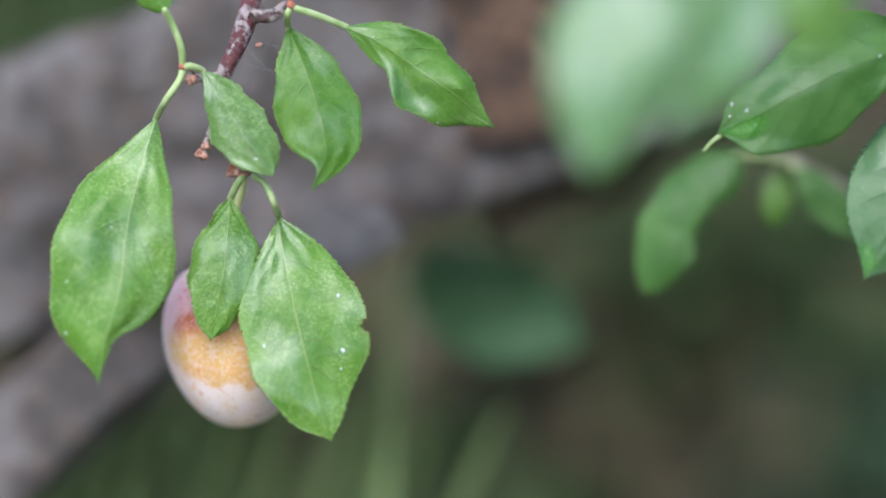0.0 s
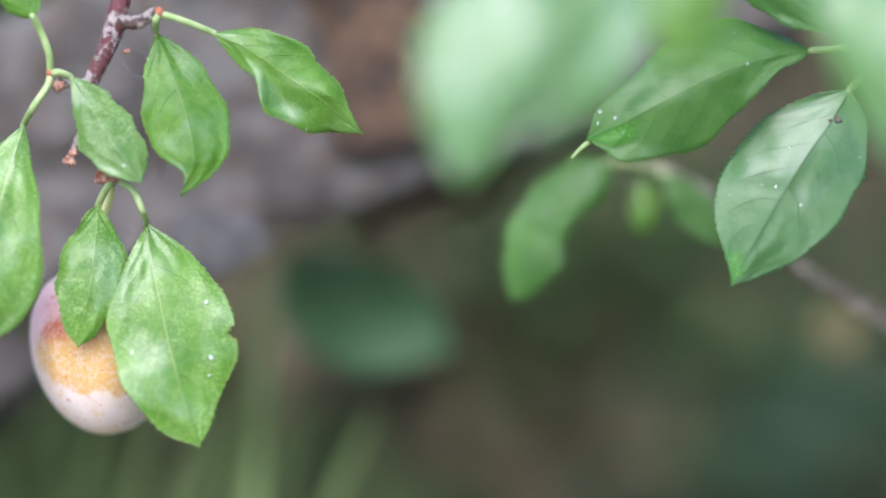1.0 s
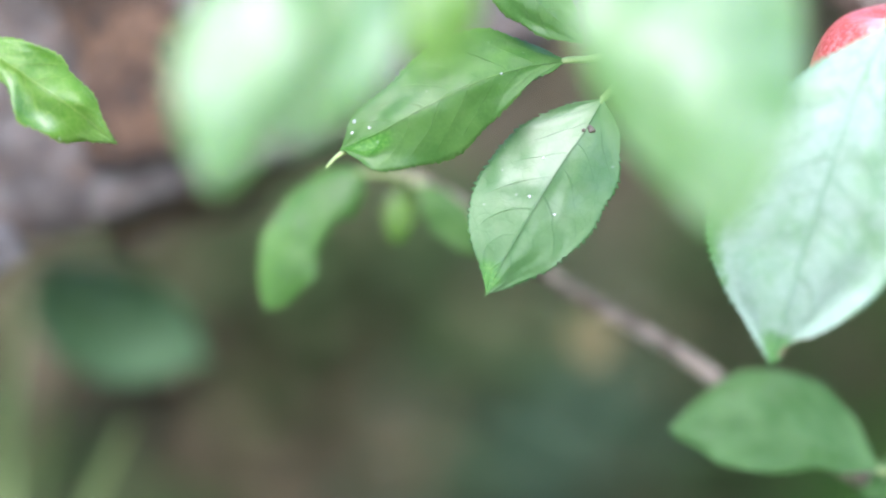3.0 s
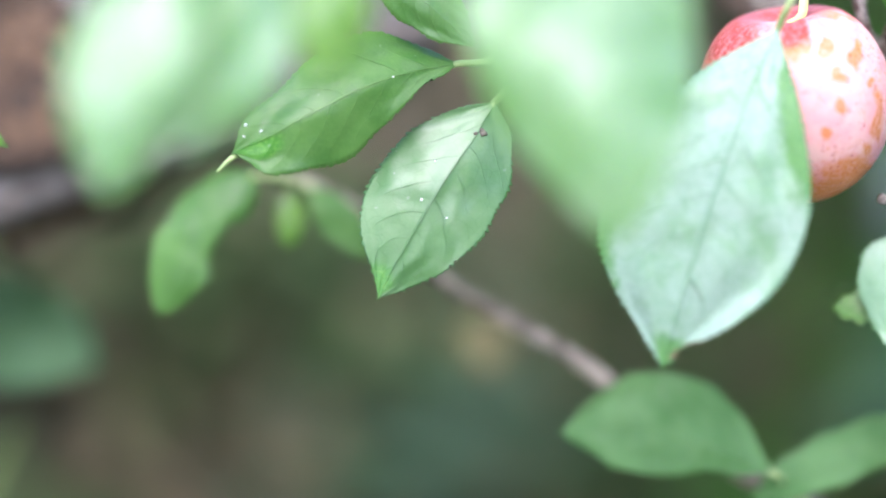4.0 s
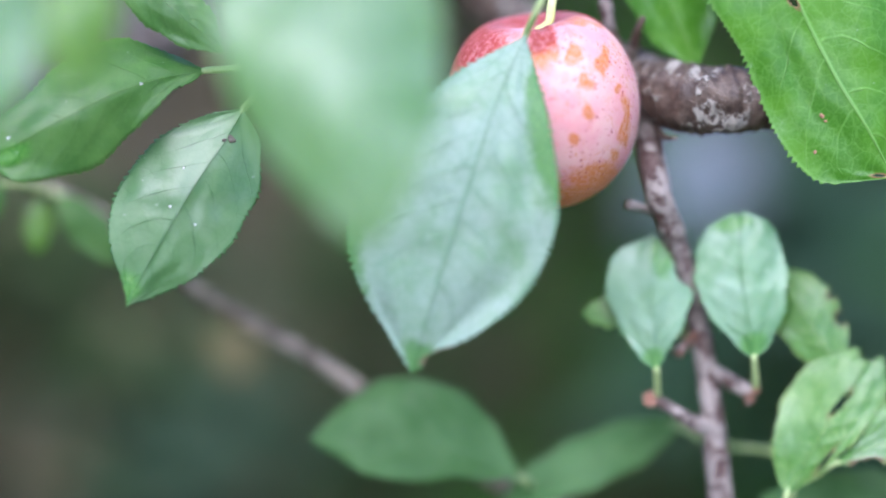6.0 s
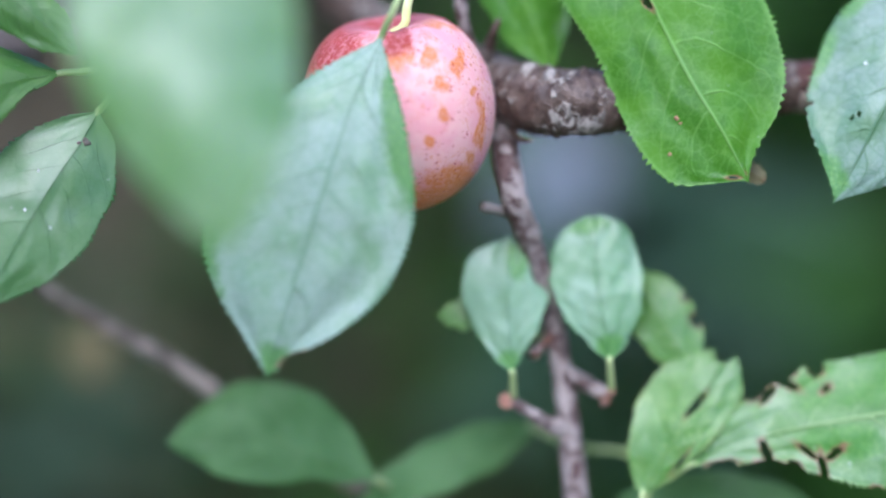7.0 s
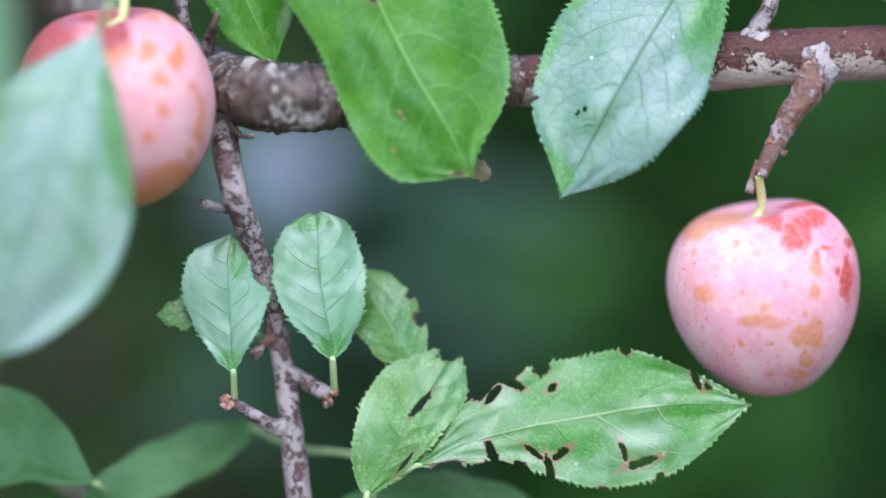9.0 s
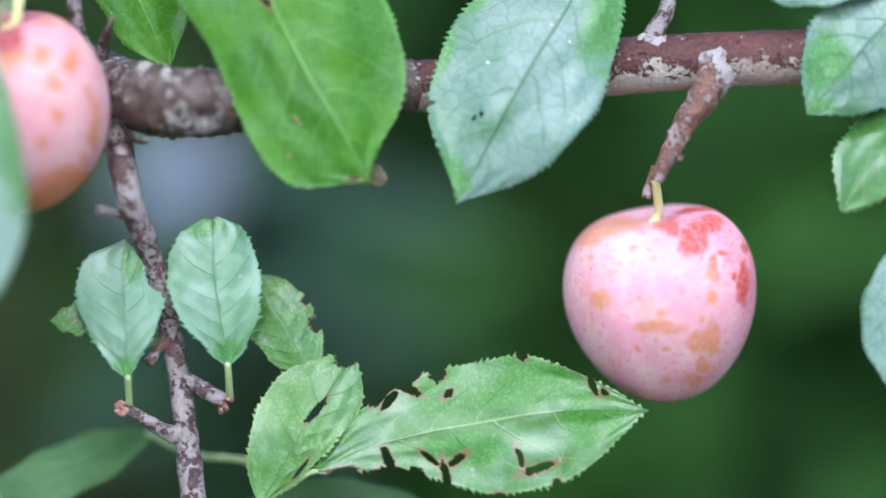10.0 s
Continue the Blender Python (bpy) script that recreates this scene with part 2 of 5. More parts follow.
SPUR = bark_material("spur_bark", (0.13, 0.065, 0.045), (0.24, 0.12, 0.075), (0.30, 0.225, 0.20), 0.36, 300)
BARK_TWIG = bark_material("bark_twig", (0.07, 0.034, 0.029), (0.14, 0.094, 0.082), (0.26, 0.222, 0.20), 0.60, 260)
BARK_PURPLE = bark_material("bark_purple", (0.11, 0.03, 0.035), (0.17, 0.06, 0.06), (0.30, 0.25, 0.24), 0.46, 260)
BARK_BACK = bark_material("bark_back", (0.085, 0.068, 0.05), (0.15, 0.122, 0.094), (0.28, 0.24, 0.195), 0.5, 120)


def plum_material(name, bloom_a, bloom_b, skin_a, skin_b, crisp=0.24, ragged=0.85):
    """Plum skin under a waxy bloom; the attributes 'rub' and 'ripe' say where bloom is wiped off and where skin is red."""
    m, nt, p = material(name)
    coord = nt.nodes.new("ShaderNodeTexCoord").outputs["Object"]
    rub = nt.nodes.new("ShaderNodeAttribute")
    rub.attribute_name = "rub"
    ripe = nt.nodes.new("ShaderNodeAttribute")
    ripe.attribute_name = "ripe"
    edge = maths(nt, "ADD", rub.outputs["Fac"], maths(nt, "MULTIPLY_ADD", noise_tex(nt, 420, 6, 0.75, coord), ragged, -ragged / 2))
    fleck = maths(nt, "MULTIPLY", ramp(nt, noise_tex(nt, 620, 4, 0.65, coord), 0.55, 0.66), ramp(nt, noise_tex(nt, 90, 3, 0.6, coord), 0.40, 0.60))
    tear = ramp(nt, noise_tex(nt, 900, 3, 0.7, coord), 0.30, 0.6, 0.5, 1.0)
    off = maths(nt, "MAXIMUM", maths(nt, "MULTIPLY", ramp(nt, edge, 0.54 - crisp, 0.54 + crisp), tear), maths(nt, "MULTIPLY", fleck, 0.7))
    worn_thin = maths(nt, "MULTIPLY", ramp(nt, noise_tex(nt, 230, 5, 0.75, coord, 0.5), 0.50, 0.68), 0.5)
    off = maths(nt, "MAXIMUM", off, worn_thin)
    skin = mix(nt, ramp(nt, ripe.outputs["Fac"], 0.25, 0.75), skin_a, skin_b)
    skin = mix(nt, maths(nt, "MULTIPLY", noise_tex(nt, 700, 2, 0.6, coord), 0.35), skin, (0.45, 0.20, 0.08))
    bloom = mix(nt, ramp(nt, noise_tex(nt, 120, 4, 0.6, coord), 0.35, 0.65), bloom_a, bloom_b)
    bloom = mix(nt, maths(nt, "MULTIPLY", ripe.outputs["Fac"], 0.45), bloom, (0.75, 0.22, 0.30))
    dots = maths(nt, "MULTIPLY", ramp(nt, noise_tex(nt, 1000, 2, 0.5, coord), 0.63, 0.71), 0.6)
    coat = mix(nt, off, bloom, skin)
    nt.links.new(mix(nt, dots, coat, skin_b), p.inputs["Base Color"])
    nt.links.new(ramp(nt, off, 0, 1, 0.60, 0.30), p.inputs["Roughness"])
    p.inputs["Specular IOR Level"].default_value = 0.22
    p.inputs["Subsurface Weight"].default_value = 0.3
    p.inputs["Subsurface Radius"].default_value = (0.010, 0.004, 0.003)
    p.inputs["Subsurface Scale"].default_value = 1.0
    bump(nt, maths(nt, "ADD", maths(nt, "MULTIPLY", off, -0.5), noise_tex(nt, 500, 3, 0.6, coord)), 0.25, 0.0002, p.inputs["Normal"])
    return m


PLUM_PINK = plum_material("plum_pink", (0.68, 0.33, 0.37), (0.72, 0.45, 0.43), (0.66, 0.27, 0.13), (0.52, 0.05, 0.045), 0.2)
PLUM_ROSE = plum_material("plum_rose", (0.66, 0.31, 0.32), (0.69, 0.41, 0.38), (0.58, 0.19, 0.055), (0.30, 0.02, 0.025), 0.17)
PLUM_GOLD = plum_material("plum_gold", (0.76, 0.64, 0.60), (0.80, 0.68, 0.60), (0.76, 0.47, 0.17), (0.58, 0.16, 0.09), 0.1, 0.4)


def earth_material(name, colours, scale, rough=0.9, relief=0.01):
    m, nt, p = material(name)
    coord = nt.nodes.new("ShaderNodeTexCoord").outputs["Object"]
    a = noise_tex(nt, scale, 4, 0.6, coord)
    b = noise_tex(nt, scale * 2.7, 4, 0.6, coord, 0.4)
    c = noise_tex(nt, scale * 14, 4, 0.65, coord)
    col = mix(nt, ramp(nt, a, 0.44, 0.56), colours[0], colours[1])
    col = mix(nt, ramp(nt, b, 0.50, 0.62), col, colours[2])
    col = mix(nt, maths(nt, "MULTIPLY", ramp(nt, c, 0.35, 0.7), 0.45), col, colours[3])
    nt.links.new(col, p.inputs["Base Color"])
    p.inputs["Roughness"].default_value = rough
    bump(nt, maths(nt, "ADD", b, maths(nt, "MULTIPLY", c, 0.5)), 0.8, relief, p.inputs["Normal"])
    return m


STONE = earth_material("weathered_stone", ((0.075, 0.064, 0.056), (0.235, 0.215, 0.20), (0.17, 0.12, 0.09), (0.24, 0.215, 0.20)), 62)
STONE_CHIP = earth_material("chipped_stone", ((0.11, 0.105, 0.1), (0.21, 0.20, 0.195), (0.14, 0.12, 0.1), (0.22, 0.21, 0.205)), 90)
STONE_BROWN = earth_material("brown_stone", ((0.11, 0.08, 0.045), (0.21, 0.16, 0.10), (0.085, 0.075, 0.035), (0.22, 0.18, 0.125)), 55)
STONE_RUST = earth_material("rusty_stone", ((0.07, 0.036, 0.018), (0.19, 0.105, 0.055), (0.04, 0.026, 0.018), (0.19, 0.14, 0.10)), 75)
# Blue-grey of sky light through the hedge, put into a solid colour.
SKY_GAP = earth_material("sky_gap", ((0.19, 0.215, 0.26), (0.28, 0.31, 0.37), (0.18, 0.195, 0.23), (0.34, 0.37, 0.42)), 14)


def ground_material(name):
    """Dark earth on the bank, an unseen pale gravel path added before it to bounce light up, turf beyond the path and
    far away.
    """
    m, nt, p = material(name)
    coord = nt.nodes.new("ShaderNodeTexCoord").outputs["Object"]
    sep = nt.nodes.new("ShaderNodeSeparateXYZ")
    nt.links.new(coord, sep.inputs[0])
    a, b, c = noise_tex(nt, 16, 4, 0.6, coord), noise_tex(nt, 43, 4, 0.6, coord, 0.4), noise_tex(nt, 220, 4, 0.65, coord)
    far = noise_tex(nt, 1.3, 5, 0.6, coord)
    soil = mix(nt, ramp(nt, a, 0.43, 0.57), (0.03, 0.025, 0.017), (0.215, 0.18, 0.115))
    soil = mix(nt, ramp(nt, b, 0.52, 0.66), soil, (0.032, 0.04, 0.013))
    soil = mix(nt, maths(nt, "MULTIPLY", ramp(nt, c, 0.35, 0.7), 0.45), soil, (0.07, 0.06, 0.03))
    # Unseen pale ground, added so its bounce lifts the undersides of leaves and plums.
    bounce_gravel = mix(nt, ramp(nt, c, 0.3, 0.7), (0.27, 0.26, 0.235), (0.43, 0.41, 0.38))
    bounce_gravel = mix(nt, ramp(nt, a, 0.5, 0.7), bounce_gravel, (0.25, 0.235, 0.20))
    turf = mix(nt, ramp(nt, far, 0.35, 0.65), (0.035, 0.075, 0.018), (0.07, 0.11, 0.03))
    turf = mix(nt, maths(nt, "MULTIPLY", c, 0.5), turf, (0.05, 0.06, 0.02))
    y = maths(nt, "ADD", sep.outputs[1], maths(nt, "MULTIPLY_ADD", b, 0.3, -0.15))
    y = maths(nt, "ADD", y, maths(nt, "MULTIPLY_ADD", far, 0.5, -0.25))
    col = mix(nt, ramp(nt, y, -2.3, -2.0), turf, bounce_gravel)
    col = mix(nt, ramp(nt, y, 0.55, 0.75), col, soil)
    col = mix(nt, ramp(nt, y, 2.0, 2.4), col, turf)
    nt.links.new(col, p.inputs["Base Color"])
    p.inputs["Roughness"].default_value = 0.92
    bump(nt, maths(nt, "ADD", b, maths(nt, "MULTIPLY", c, 0.5)), 0.8, 0.01, p.inputs["Normal"])
    return m


GROUND = ground_material("bank_and_bounce_path")


def foliage_material(name, a, b):
    m, nt, p = material(name)
    g = nt.nodes.new("ShaderNodeNewGeometry")
    nt.links.new(mix(nt, g.outputs["Random Per Island"], a, b), p.inputs["Base Color"])
    p.inputs["Roughness"].default_value = 0.65
    p.inputs["Specular IOR Level"].default_value = 0.2
    return m


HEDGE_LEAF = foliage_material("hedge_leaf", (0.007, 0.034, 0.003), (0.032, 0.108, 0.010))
HEDGE_PALE = foliage_material("hedge_leaf_pale", (0.022, 0.055, 0.03), (0.04, 0.085, 0.05))
LITTER = foliage_material("leaf_litter", (0.034, 0.028, 0.016), (0.16, 0.132, 0.075))
DEAD_LEAF = foliage_material("dead_leaf", (0.11, 0.09, 0.05), (0.22, 0.185, 0.115))
WEED = foliage_material("weed_leaf", (0.03, 0.055, 0.018), (0.065, 0.10, 0.035))
NETTLE = foliage_material("nettle_leaf", (0.042, 0.085, 0.044), (0.077, 0.132, 0.077))
GRASS = foliage_material("grass_blade", (0.11, 0.165, 0.058), (0.20, 0.265, 0.11))


# ---- builders ----
def thing(name, place, label, category, group="", kind=""):
    ob = new(name)
    ob.empty_display_size = 0.01
    ob.matrix_world = Matrix.Translation(place)
    ob.location = place
    return tagged(ob, label, category, group, kind)


def origin_of(ob):
    p = Vector((0, 0, 0))
    while ob is not None:
        p += ob.location
        ob = ob.parent
    return p


def part(name, bm_or_data, mat, parent, label=""):
    """Links a mesh, built in world coordinates, as one object under parent, or on its own when parent is None."""
    if isinstance(bm_or_data, bpy.types.Mesh):
        me = bm_or_data
    else:
        me = bpy.data.meshes.new(name)
        bm_or_data.to_mesh(me)
        bm_or_data.free()
    me.materials.append(mat)
    ob = new(name, me)
    if parent is not None:
        me.transform(Matrix.Translation(-origin_of(parent)))
        ob.parent = parent
    return tagged(ob, label) if label else ob


def mesh_from(name, verts, faces, smooth=True):
    me = bpy.data.meshes.new(name)
    me.from_pydata([tuple(v) for v in verts], [], faces)
    if smooth:
        me.polygons.foreach_set("use_smooth", [True] * len(me.polygons))
    me.update()
    return me


def spline(points, steps):
    """Catmull-Rom through points: positions on an even parameter."""
    pts = [points[0] * 2 - points[1], *points, points[-1] * 2 - points[-2]]
    out = []
    for i in range(1, len(pts) - 2):
        a, b, c, d = pts[i - 1:i + 3]
        for k in range(steps):
            t = k / steps
            out.append(0.5 * (2 * b + (c - a) * t + (2 * a - 5 * b + 4 * c - d) * t * t + (3 * b - a - 3 * c + d) * t ** 3))
    out.append(points[-1])
    return out


def tube(name, points, radii, rough=0.08, sides=14, steps=10, bumps=0.0, rings=0.0):
    """A tapered round stem through points; radii in cm, one for each point; rough: unevenness of the girth."""
    path = spline([Vector(p) for p in points], steps)
    rads = spline([Vector((r / 100, 0, 0)) for r in radii], steps)
    verts, faces = [], []
    ref = Vector((0.3, -0.8, 0.5))
    for i, p in enumerate(path):
        along = (path[min(i + 1, len(path) - 1)] - path[max(i - 1, 0)]).normalized()
        e1 = along.cross(ref).normalized()
        e2 = along.cross(e1)
        for k in range(sides):
            a = 2 * math.pi * k / sides
            n = e1 * math.cos(a) + e2 * math.sin(a)
            q = p + n * rads[i].x
            g = 1 + rough * noise.noise(q * 160) + rough * 0.7 * noise.noise(q * 420)
            g += bumps * max(0.0, noise.noise(p * 260)) + rings * (abs(math.sin(i * 1.1 + 2 * noise.noise(p * 300))) - 0.5)
            verts.append(p + n * rads[i].x * g)
    for i in range(len(path) - 1):
        for k in range(sides):
            k2 = (k + 1) % sides
            faces.append((i * sides + k, i * sides + k2, (i + 1) * sides + k2, (i + 1) * sides + k))
    n0 = len(verts)
    verts += [path[0], path[-1]]
    last = (len(path) - 1) * sides
    for k in range(sides):
        k2 = (k + 1) % sides
        faces.append((n0, k2, k))
        faces.append((n0 + 1, last + k, last + k2))
    return mesh_from(name, verts, faces)


def knob(name, place, size, seed, stretch=(1, 1, 1), lumps=0.35):
    """A small lumpy bud or scar, size in cm."""
    bm = bmesh.new()
    bmesh.ops.create_icosphere(bm, subdivisions=3, radius=size / 100)
    for v in bm.verts:
        k = 1 + lumps * noise.noise(v.co * (140 / max(size, 0.1)) + Vector((seed, 0, 0))) + 0.2 * noise.noise(v.co * 900)
        v.co = Vector((v.co.x * stretch[0], v.co.y * stretch[1], v.co.z * stretch[2])) * k + Vector(place)
    for f in bm.faces:
        f.smooth = True
    return bm


def profile(u, a, b):
    """Half-width along a leaf: 0 at base and tip, 1 at the widest."""
    peak = a / (a + b)
    return (u ** a) * ((1 - u) ** b) / ((peak ** a) * ((1 - peak) ** b))


def along(stations, u):
    """A smooth curve from 0 at the base, through evenly spaced stations, to 0 at the tip."""
    p = (0.0, *stations, 0.0)
    k = min(int(u * (len(p) - 1)), len(p) - 2)
    t = u * (len(p) - 1) - k
    a, b, c, d = p[max(k - 1, 0)], p[k], p[k + 1], p[min(k + 2, len(p) - 1)]
    return 0.5 * (2 * b + (c - a) * t + (2 * a - 5 * b + 4 * c - d) * t * t + (3 * b - a - 3 * c + d) * t ** 3)


def leaf(parent, base, tip, left, right, mat, ab=(0.75, 0.75), ab_right=None, arch=0.06, fold=0.18,
         turn=0.0, wave=0.06, seed=0, petiole=None, holes=(), fine=1, teeth=7.0, scorch=1.0, bite=0.05, marks=(), green_no_sheen=(), dents=(), label="", sway=(), rumple=0.6):
    """One serrated plum leaf from base to tip. left, right: half-widths in cm, as one looks from base to tip; one
    number, or stations from base to tip.
    sway: sideways bends of the midrib at even stations, in parts of the length.
    ab: shape of the edge; arch: bend of the midrib towards the path; turn: degrees about the midrib.
    green_no_sheen: (u, v, ru, rv) patches of greener blade, also where the sheen put into the colours stops; dents: (u,
    v, ru, rv, cm) hollows and bulges.
    holes: (u, v, half length, half width, slant) eaten away, in parts of the length and of the half-width."""
    base, tip = Vector(base), Vector(tip)
    eye = Vector((0, 0, EYE_HEIGHT))
    length = (tip - base).length
    x = (tip - base) / length
    n = (eye - (base + tip) / 2).normalized()
    lean = -x.z * 0.1
    base, tip = base - n * (length * lean), tip + n * (length * lean)
    length = (tip - base).length
    x = (tip - base) / length
    n = n + Vector((0, 0, 0.25))
    n = (n - x * n.dot(x)).normalized()
    n = Matrix.Rotation(radians(turn), 3, x) @ n
    s = n.cross(x)
    ab_right = ab_right or ab
    shaped = not isinstance(left, (int, float))
    broad = max(*left, *right) if shaped else max(left, right)
    sight = (eye - (base + tip) / 2).normalized()
    spread = 1 / math.sqrt(max(0.3, 1 - s.dot(sight) ** 2))
    nteeth = max(10, int(length * 100 * teeth))
    nu, nv = nteeth * 3 * min(fine, 2), (10, 26, 56)[fine - 1]
    rnd = random.Random(seed * 7919 + 13)
    ph = [rnd.uniform(0, 6.28) for _ in range(6)]
    lift = Vector((seed * 3.7, seed * 1.3, 0))
    top, cols, uvs, fresh, gone = [], [], [], [], set()
    for i in range(nu + 1):
        u = i / nu
        ue = min(max(u, 0.0015), 0.9985)
        tooth = (u * nteeth + 0.15 * math.sin(u * 40 + ph[4])) % 1.0
        saw = (bite / 100 * (tooth - 0.5) * (1 + 0.6 * math.sin(u * 61 + ph[3])) + 0.0003 * math.sin(u * 23 + ph[0])) * min(1.0, u * 8)
        bend = along(sway, u) if sway else 0.0
        spine = base + x * (length * u) + s * (length * bend) + n * (length * arch * 4 * u * (1 - u))
        for j in range(-nv, nv + 1):
            v = j / nv
            if shaped:
                half = max(along(left if v > 0 else right, u) * spread / 100, 0.00012)
            else:
                half = (left * profile(ue, *ab) if v > 0 else right * profile(ue, *ab_right)) / 100
                cap = length * 1.15 * (1.003 - u)
                half = (half ** -4 + cap ** -4) ** -0.25
            rag = 1 + saw / max(half, 0.0008) if abs(v) > 0.999 else 1.0
            a = abs(v)
            q = (u - 0.2 * a ** 1.3) * 7
            z = -fold * half * a + min(1.0, half / (0.0045 * broad)) * wave * length * 0.35 * a * a * math.sin(u * 9 + ph[1] + (1.7 if v > 0 else 0))
            calm = min(1.0, half / (0.0045 * broad))
            z += 0.0015 * length * math.cos(2 * math.pi * q) * a * (1 - a) * 2
            z += (0.026 * noise.noise(Vector((u * 3.1, v * 1.7, 0)) + lift) + 0.011 * noise.noise(Vector((u * 8.3, v * 3.4, 4)) + lift)) * length * calm * rumple
            for du, dv, ru, rv, depth in dents:
                z += depth / 100 * math.exp(-((u - du) / ru) ** 2 - ((v - dv) / rv) ** 2)
            fresh.append(max([0.0] + [1.3 - 0.8 * math.hypot((u - lu) / ru, (v - lv) / rv) for lu, lv, ru, rv in green_no_sheen]))
            top.append(spine + s * (half * v * rag) + n * z)
            uvs.append((u, 0.5 + v / 2))
            worn = 0.0
            for hu, hv, ru, rv, slant in holes:
                du, dv = (u - hu) * length * 100, (v - hv) * half * 100
                cs, sn = math.cos(slant), math.sin(slant)
                d = math.hypot((du * cs + dv * sn) / ru, (-du * sn + dv * cs) / rv)
                d *= 1 + 0.35 * noise.noise(Vector((u * 60, v * 18, 0)) + lift) + 0.3 * noise.noise(Vector((u * 130, v * 40, 3)) + lift)
                gap = (d - 1) * min(ru, rv) / 0.05
                if d < 1:
                    gone.add(len(top) - 1)
                worn = max(worn, scorch - max(0, gap) * 0.33)
            cols.append(worn)
    w = 2 * nv + 1
    faces, count = [], len(top)
    for i in range(nu):
        for j in range(w - 1):
            f = (i * w + j, (i + 1) * w + j, (i + 1) * w + j + 1, i * w + j + 1)
            if holes and any(k in gone for k in f):
                continue
            faces.append(f)
    edges = {}
    for f in faces:
        for k in range(4):
            e = (f[k], f[(k + 1) % 4])
            edges[e] = True
    rim = [e for e in edges if (e[1], e[0]) not in edges]
    verts = top + [p - n * 0.0003 for p in top]
    allf = [tuple(reversed(f)) for f in faces] + [tuple(k + count for k in f) for f in faces] + [(a, b, b + count, a + count) for a, b in rim]
    me = mesh_from("leaf", verts, allf)
    lay = me.uv_layers.new(name="leaf")
    idx = np.empty(len(me.loops), dtype=np.int32)
    me.loops.foreach_get("vertex_index", idx)
    table = np.array(uvs + uvs, dtype=np.float32)
    lay.data.foreach_set("uv", table[idx].ravel())
    att = me.attributes.new("worn", "FLOAT", "POINT")
    att.data.foreach_set("value", np.array(cols + cols, dtype=np.float32))
    att = me.attributes.new("green_no_sheen", "FLOAT", "POINT")
    att.data.foreach_set("value", np.array(fresh + fresh, dtype=np.float32))
    ob = part("leaf", me, mat, parent, label)
    for mu, mv, size, mark in marks:
        p = top[round(mu * nu) * w + nv + round(mv * nv)] + n * (size / 100 * 0.15)
        part("speck", knob("speck", p, size * 0.6, mu * 40, (1, 0.6, 1), 0.6), mark, ob)
    if petiole:
        start = base + x * (length * 0.03)
        part("petiole", tube("petiole", [*petiole, base - n * 0.0004, start - n * 0.0003], [0.078] * len(petiole) + [0.075, 0.055], 0.05, 10, 8), PETIOLE, ob)
    return ob


